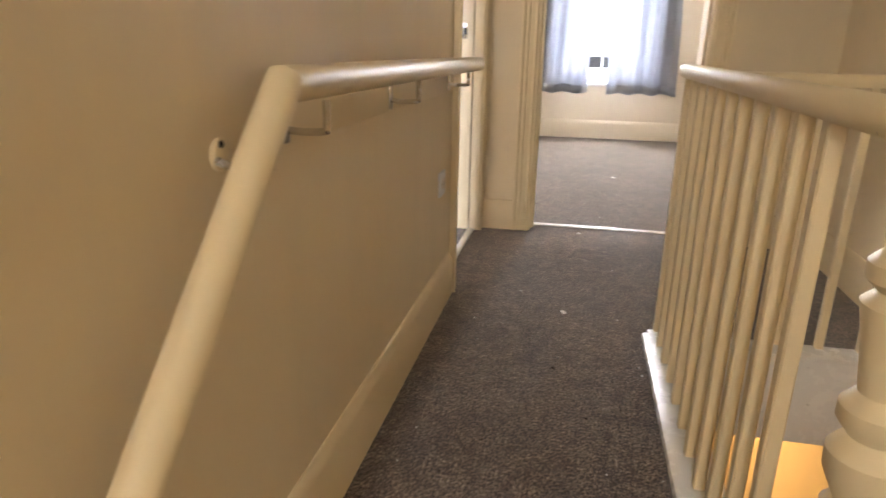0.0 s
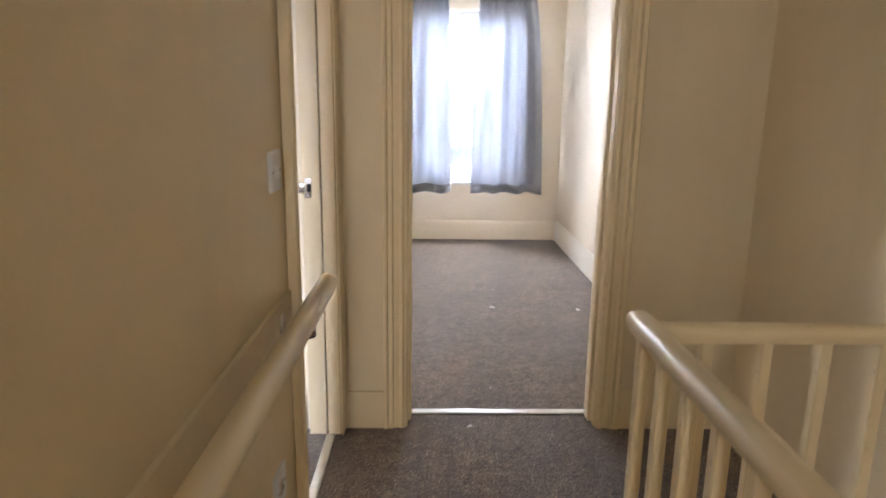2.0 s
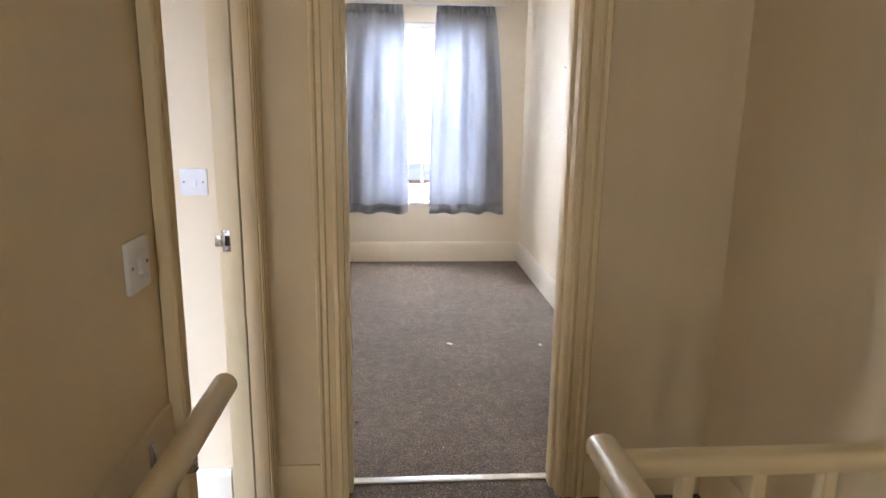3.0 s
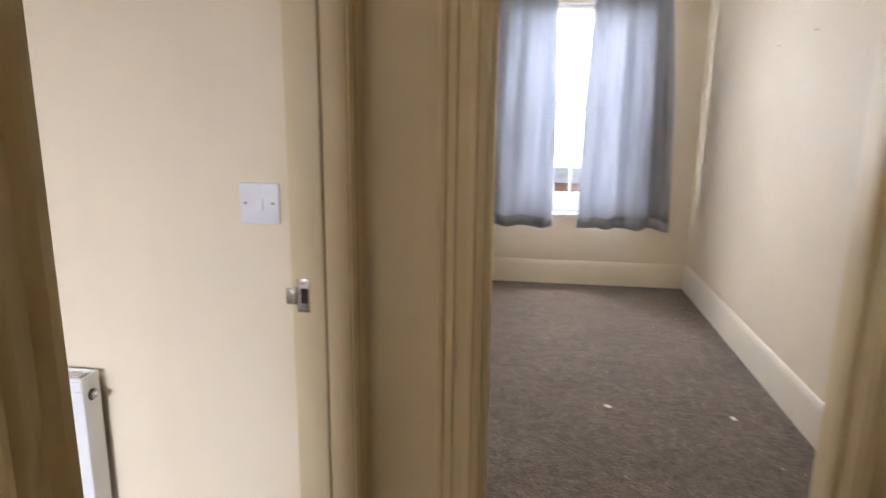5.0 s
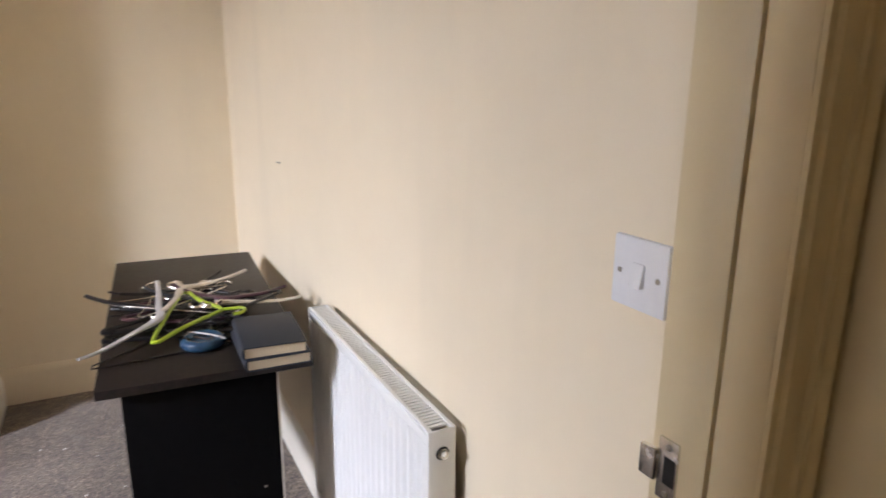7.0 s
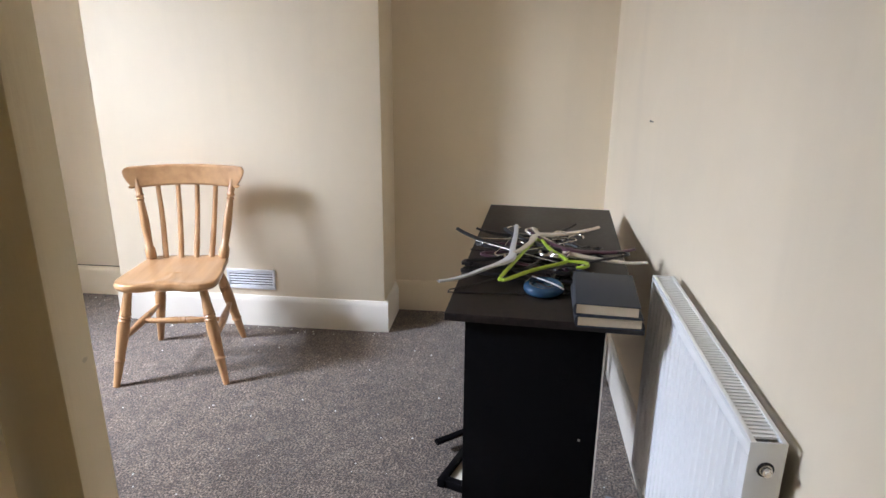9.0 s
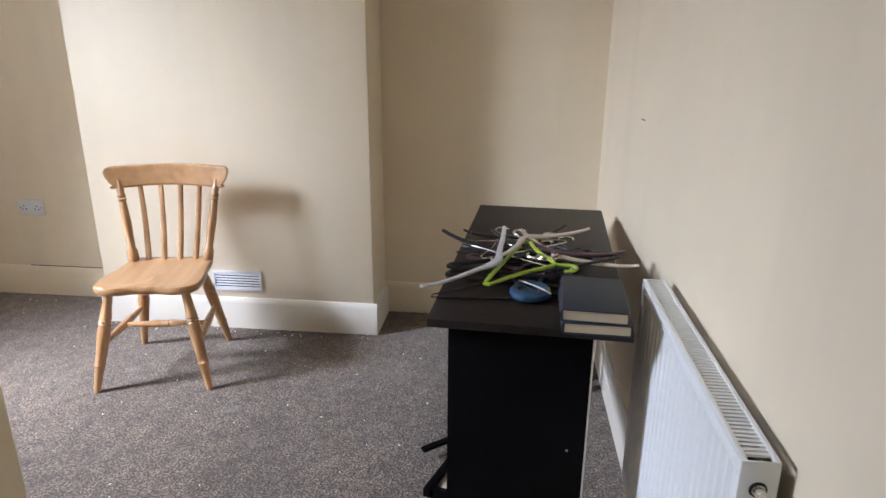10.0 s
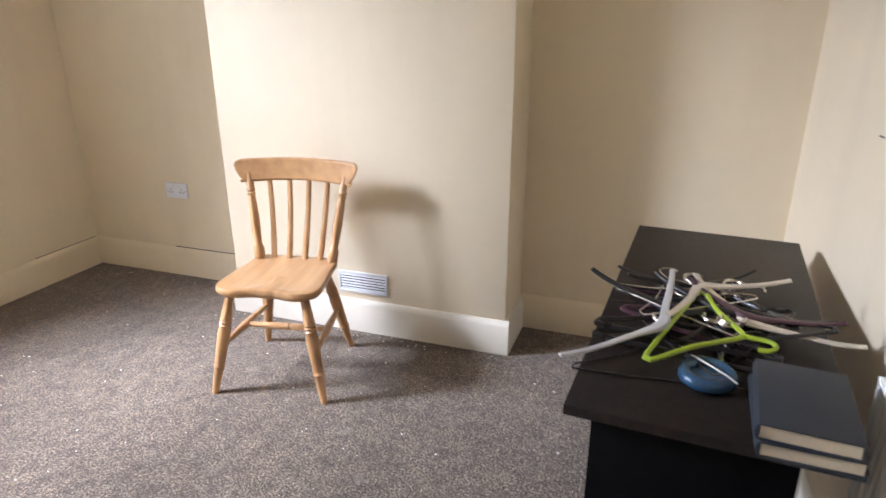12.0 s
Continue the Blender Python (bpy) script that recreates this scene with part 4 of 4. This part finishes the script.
hanger((-1.880, 3.640, Z + 0.018), 150, M_HBLACK, "black plastic hanger lying flat on the desk", 0.30, 0.0055, (2, -2), "plastic", M_CHROME)
hanger((-1.920, 3.560, Z + 0.048), 60, M_CHROME, "thin steel wire hanger in the pile", 0.30, 0.0022, (3, 3), "plastic")
hanger((-1.950, 3.540, Z + 0.052), 120, M_CHROME, "thin steel wire hanger in the pile", 0.28, 0.0022, (3, -3), "plastic")
hanger((-1.770, 3.600, Z + 0.022), 35, M_HBLACK, "black plastic hanger half hidden in the pile", 0.24, 0.0050, (2, 2), "plastic", M_CHROME)
hanger((-1.683, 3.497, Z + 0.004), 95, M_HBLACK, "thin black wire hanger lying on the desk", 0.33, 0.0022, (0, 0), "plastic")

PILE = random.Random(21)
for i in range(7):
    dark = (M_HBLACK, M_HBLACK, M_PURPLE)[i % 3]
    hanger((-1.930 + PILE.uniform(-0.07, 0.08), 3.60 + PILE.uniform(-0.07, 0.08), Z + 0.016 + 0.004 * i), PILE.uniform(55, 130), dark,
           "dark plum plastic hanger in the pile" if i % 3 == 2 else "black plastic hanger tangled in the pile", PILE.uniform(0.26, 0.34), PILE.uniform(0.004, 0.0065),
           (PILE.uniform(-5, 5), PILE.uniform(-6, 6)), ("plastic", "arms")[i % 2], M_CHROME, 0.7)

disc = tagged(empty("plastic_ring_pack", (-1.628, 3.592, DT)), "round blue translucent plastic pack on the desk", "plastic pack")
bm = bmesh.new()
tube(bm, [(0.046 * math.cos(a), 0.043 * math.sin(a), 0.014) for a in (2 * math.pi * k / 28 for k in range(28))], 0.014, 12, 1.0, closed=True)
part("ring", bm, M_BLUE, disc)
bm = bmesh.new()
lathe(bm, ((0, 0.040), (0.5, 0.043), (1, 0.040)), (0, 0, 0.006), (0, 0, 0.018), 24)
part("base", bm, M_BLUE, disc)
bm = bmesh.new()
tube(bm, smooth_path(((-0.040, -0.030, 0.030), (-0.01, 0.0, 0.031), (0.02, 0.03, 0.030), (0.035, 0.050, 0.024)), 4), 0.0022, 8)
part("strap", bm, M_HGREY, disc)

# dismantled frame on the floor under the desk
frm = tagged(empty("dismantled_frame", (-1.86, 3.385, 0), -20), "black-edged pale board lying broken under the desk", "broken frame")
bm = boxes((-0.20, 0.13, -0.03, 0.30, 0.004, 0.016), r=0.001)
part("board", bm, M_HWHITE, frm)
for row, a in (((-0.21, 0.15, -0.045, -0.02, 0.0, 0.03), 0), ((0.12, 0.145, -0.02, 0.30, 0.0, 0.03), 0)):
    bar("black_edge", frm, row, M_BLACK, 0.001)
slat = tagged(finish("loose_slat", boxes((-0.012, 0.012, -0.15, 0.15, 0.0, 0.012), r=0.001), M_BLACK), "thin black slat lying on the carpet", "slat")
slat.matrix_basis = pose(-2.02, 3.38, 0.03, 0, 0, 40)
slat2 = tagged(finish("loose_slat", boxes((-0.014, 0.014, -0.18, 0.18, 0.0, 0.014), r=0.001), M_GREYB), "grey slat lying on the carpet behind the desk", "slat")
slat2.matrix_basis = pose(-1.56, 3.80, 0.0, 0, 0, 75)


# ---- bedroom curtains ----
def cloth_line(shape, t, nu):
    """One level line of a hanging cloth, t from 0 at the heading to 1 at the hem."""
    x0t, x1t, x0b, x1b, folds, ph, wide = shape
    cx0 = (x0t + x1t) / 2
    xl, xr = x0t + (x0b - x0t) * t ** 0.7, x1t + (x1b - x1t) * t ** 0.7
    bulge = math.sin(math.pi * min(1, t * 1.02)) * 0.03
    amp = 0.010 + 0.020 * min(1, t * 3)
    out = []
    for i in range(nu + 1):
        s = i / nu
        x = xl + (xr - xl) * s + bulge * (s - 0.5)
        y = amp * (math.sin(2 * math.pi * folds * s * wide + ph[0] + 0.5 * math.sin(3 * t)) + 0.5 * math.sin(2 * math.pi * folds * 1.7 * s + ph[1] + t)) + 0.008 * math.sin(5 * s + 4 * t + ph[2])
        gather = max(0.0, 1 - t / 0.10)
        y = y * (1 - 0.65 * gather) + 0.009 * gather * math.sin(2 * math.pi * folds * 4 * s)
        out.append((x - cx0, y, -1.83 * t + 0.010 * math.sin(2 * math.pi * folds * s + ph[3]) * t))
    return out


def sheet(name, lines, offset, parent, thickness, label):
    bm = bmesh.new()
    rows = [[bm.verts.new((x, y + offset, z)) for x, y, z in line] for line in lines]
    for a, b in zip(rows, rows[1:]):
        for i in range(len(a) - 1):
            bm.faces.new((a[i], a[i + 1], b[i + 1], b[i]))
    md = part(name, bm, M_CURTAIN, parent, label).modifiers.new("thick", "SOLIDIFY")
    md.thickness = thickness


def curtain(x0t, x1t, x0b, x1b, folds, seed, label):
    rnd = random.Random(seed)
    ph = [rnd.uniform(0, 6.28) for _ in range(4)]
    shape = (x0t, x1t, x0b, x1b, folds, ph, rnd.uniform(0.8, 1.2))
    c = tagged(empty("curtain", ((x0t + x1t) / 2, 7.715, 2.31)), label, "curtain", "bedroom curtains")
    sheet("cloth", [cloth_line(shape, j / 30, 110) for j in range(31)], 0, c, 0.0012, "thin blue-grey cloth in loose folds")
    sheet("hem", [cloth_line(shape, t, 110) for t in (0.955, 1.0)], -0.003, c, 0.001, "doubled darker hem")
    sheet("heading", [cloth_line(shape, t, 110) for t in (0.0, 0.02, 0.04)], -0.003, c, 0.001, "gathered heading tape")
    return c


def window_dressing(dx):
    curtain(-0.27 + dx, 0.215 + dx, -0.42 + dx, 0.265 + dx, 2.6, 3, "thin blue-grey curtain half drawn at the window")
    curtain(0.515 + dx, 1.02 + dx, 0.460 + dx, 1.15 + dx, 3.1, 8, "thin blue-grey curtain pulled partly back, flaring at its foot")
    rod = tagged(empty("curtain_rail", (0.4 + dx, 7.74, 2.325)), "white plastic curtain rail above the window", "curtain rail")
    bar("track", rod, (-0.72, 0.72, -0.008, 0.008, -0.012, 0.012), M_PLASTIC, 0.002)
    for u in (-0.6, 0, 0.6):
        bar("rail_bracket", rod, (u - 0.012, u + 0.012, 0.008, 0.07, -0.006, 0.010), M_PLASTIC, 0.001)
    blind = tagged(empty("venetian_blind", (0.40 + dx, BY1 + 0.045, 2.178)), "white slatted blind drawn up at the window head", "blind")
    bar("headrail", blind, (-0.47, 0.47, -0.015, 0.015, -0.03, -0.002), M_PLASTIC, 0.002)
    for i in range(7):
        bar("slat", blind, (-0.47, 0.47, -0.013, 0.013, -0.042 - 0.012 * i, -0.039 - 0.012 * i), M_PLASTIC, 0.0005)


window_dressing(0)
window_dressing(W2)


# ---- crumbs on the carpets ----
def crumbs(name, area, count, seed, label, material=None):
    rnd = random.Random(seed)
    bm = bmesh.new()
    for _ in range(count):
        x, y = rnd.uniform(area[0], area[1]), rnd.uniform(area[2], area[3])
        s = rnd.uniform(0.0012, 0.0045) * (1.8 if rnd.random() < 0.06 else 1)
        a = rnd.uniform(0, 6.28)
        ca, sa, k = math.cos(a), math.sin(a), rnd.uniform(0.4, 1)
        vs = [bm.verts.new((x + s * (ca * u - sa * v * k), y + s * (sa * u + ca * v * k), z)) for u, v, z in ((-1, -1, 0.001), (1, -0.7, 0.001), (0.8, 1, 0.001), (-0.7, 0.8, 0.001), (0, 0, 0.001 + s))]
        for f in ((0, 1, 4), (1, 2, 4), (2, 3, 4), (3, 0, 4)):
            bm.faces.new([vs[i] for i in f])
    return tagged(finish(name, bm, material or M_DEBRIS), label, "debris", "", "stuff")


crumbs("carpet_crumbs", (-3.1, -0.5, 0.35, 3.9), 240, 1, "scattered pale crumbs on the side room carpet")
crumbs("carpet_crumbs", (-0.2, 1.25, 4.2, 7.7), 40, 2, "scattered pale crumbs on the bedroom carpet")
crumbs("carpet_crumbs", (-0.2, 0.44, 1.5, 3.9), 26, 4, "scattered pale crumbs on the landing carpet")
crumbs("carpet_grit", (-0.2, 1.25, 4.2, 7.7), 60, 6, "dark grit scattered on the bedroom carpet", M_GRIT)
crumbs("carpet_grit", (-0.2, 0.44, 1.5, 3.9), 30, 7, "dark grit scattered on the landing carpet", M_GRIT)
crumbs("skirting_dust", (-2.87, -2.80, 1.5, 2.9), 45, 8, "pale paint flakes along the chimney skirting")
crumbs("skirting_dust", (-3.17, -3.05, 0.4, 1.5), 25, 9, "pale paint flakes along the alcove skirting")
for x, y, s in ((0.487, 5.59, 0.017), (0.188, 2.897, 0.012), (1.05, 5.55, 0.016), (0.24, 3.98, 0.010)):
    bm = bmesh.new()
    box(bm, -s, s, -s * 0.6, s * 0.6, 0.0, 0.004, r=0.001, seg=1)
    p = tagged(finish("paper_scrap", bm, M_DEBRIS), "small torn white paper scrap on the carpet", "paper scrap")
    p.matrix_basis = pose(x, y, 0.001, 0, 0, 40 * s * 1000)


# ---- lower hall and outside ----
bulb = tagged(empty("pendant_lamp", (0.75, 4.25, -0.30)), "bare warm bulb on a white flex in the hall below", "lamp")
bm = bmesh.new()
tube(bm, ((0, 0, 0), (0, 0, -0.14)), 0.003, 6)
part("flex", bm, M_PLASTIC, bulb)
bm = bmesh.new()
lathe(bm, ((0, 0.018), (1, 0.018)), (0, 0, -0.14), (0, 0, -0.19), 12)
part("holder", bm, M_PLASTIC, bulb)

structure("ground", boxes((-200, 200, -200, 300, -3.4, -3.2)), M_ROAD, "grey tarmac street outside")
house = tagged(empty("terraced_house", (2.0, 24.0, -3.2)), "distant red brick terraced house with slate roof", "house")
# wall and roof wear the paled colours, as if washed out by glare
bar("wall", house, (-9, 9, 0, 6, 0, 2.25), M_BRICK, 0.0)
bm = bmesh.new()
prism(bm, ((-0.4, 2.25), (6.4, 2.25), (3, 3.0)), lambda u, v, t: (t, u, v), -9.3, 9.3)
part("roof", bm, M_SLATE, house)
for i in range(6):
    for z in (0.95,):
        wdw = bar("window", house, (-8 + 2.9 * i, -6.9 + 2.9 * i, -0.06, 0.0, z, z + 1.1), M_WHITE, 0.01)
        bar("pane", wdw, (-7.9 + 2.9 * i, -7.0 + 2.9 * i, -0.075, -0.062, z + 0.1, z + 1.0), M_SASH, 0.0)
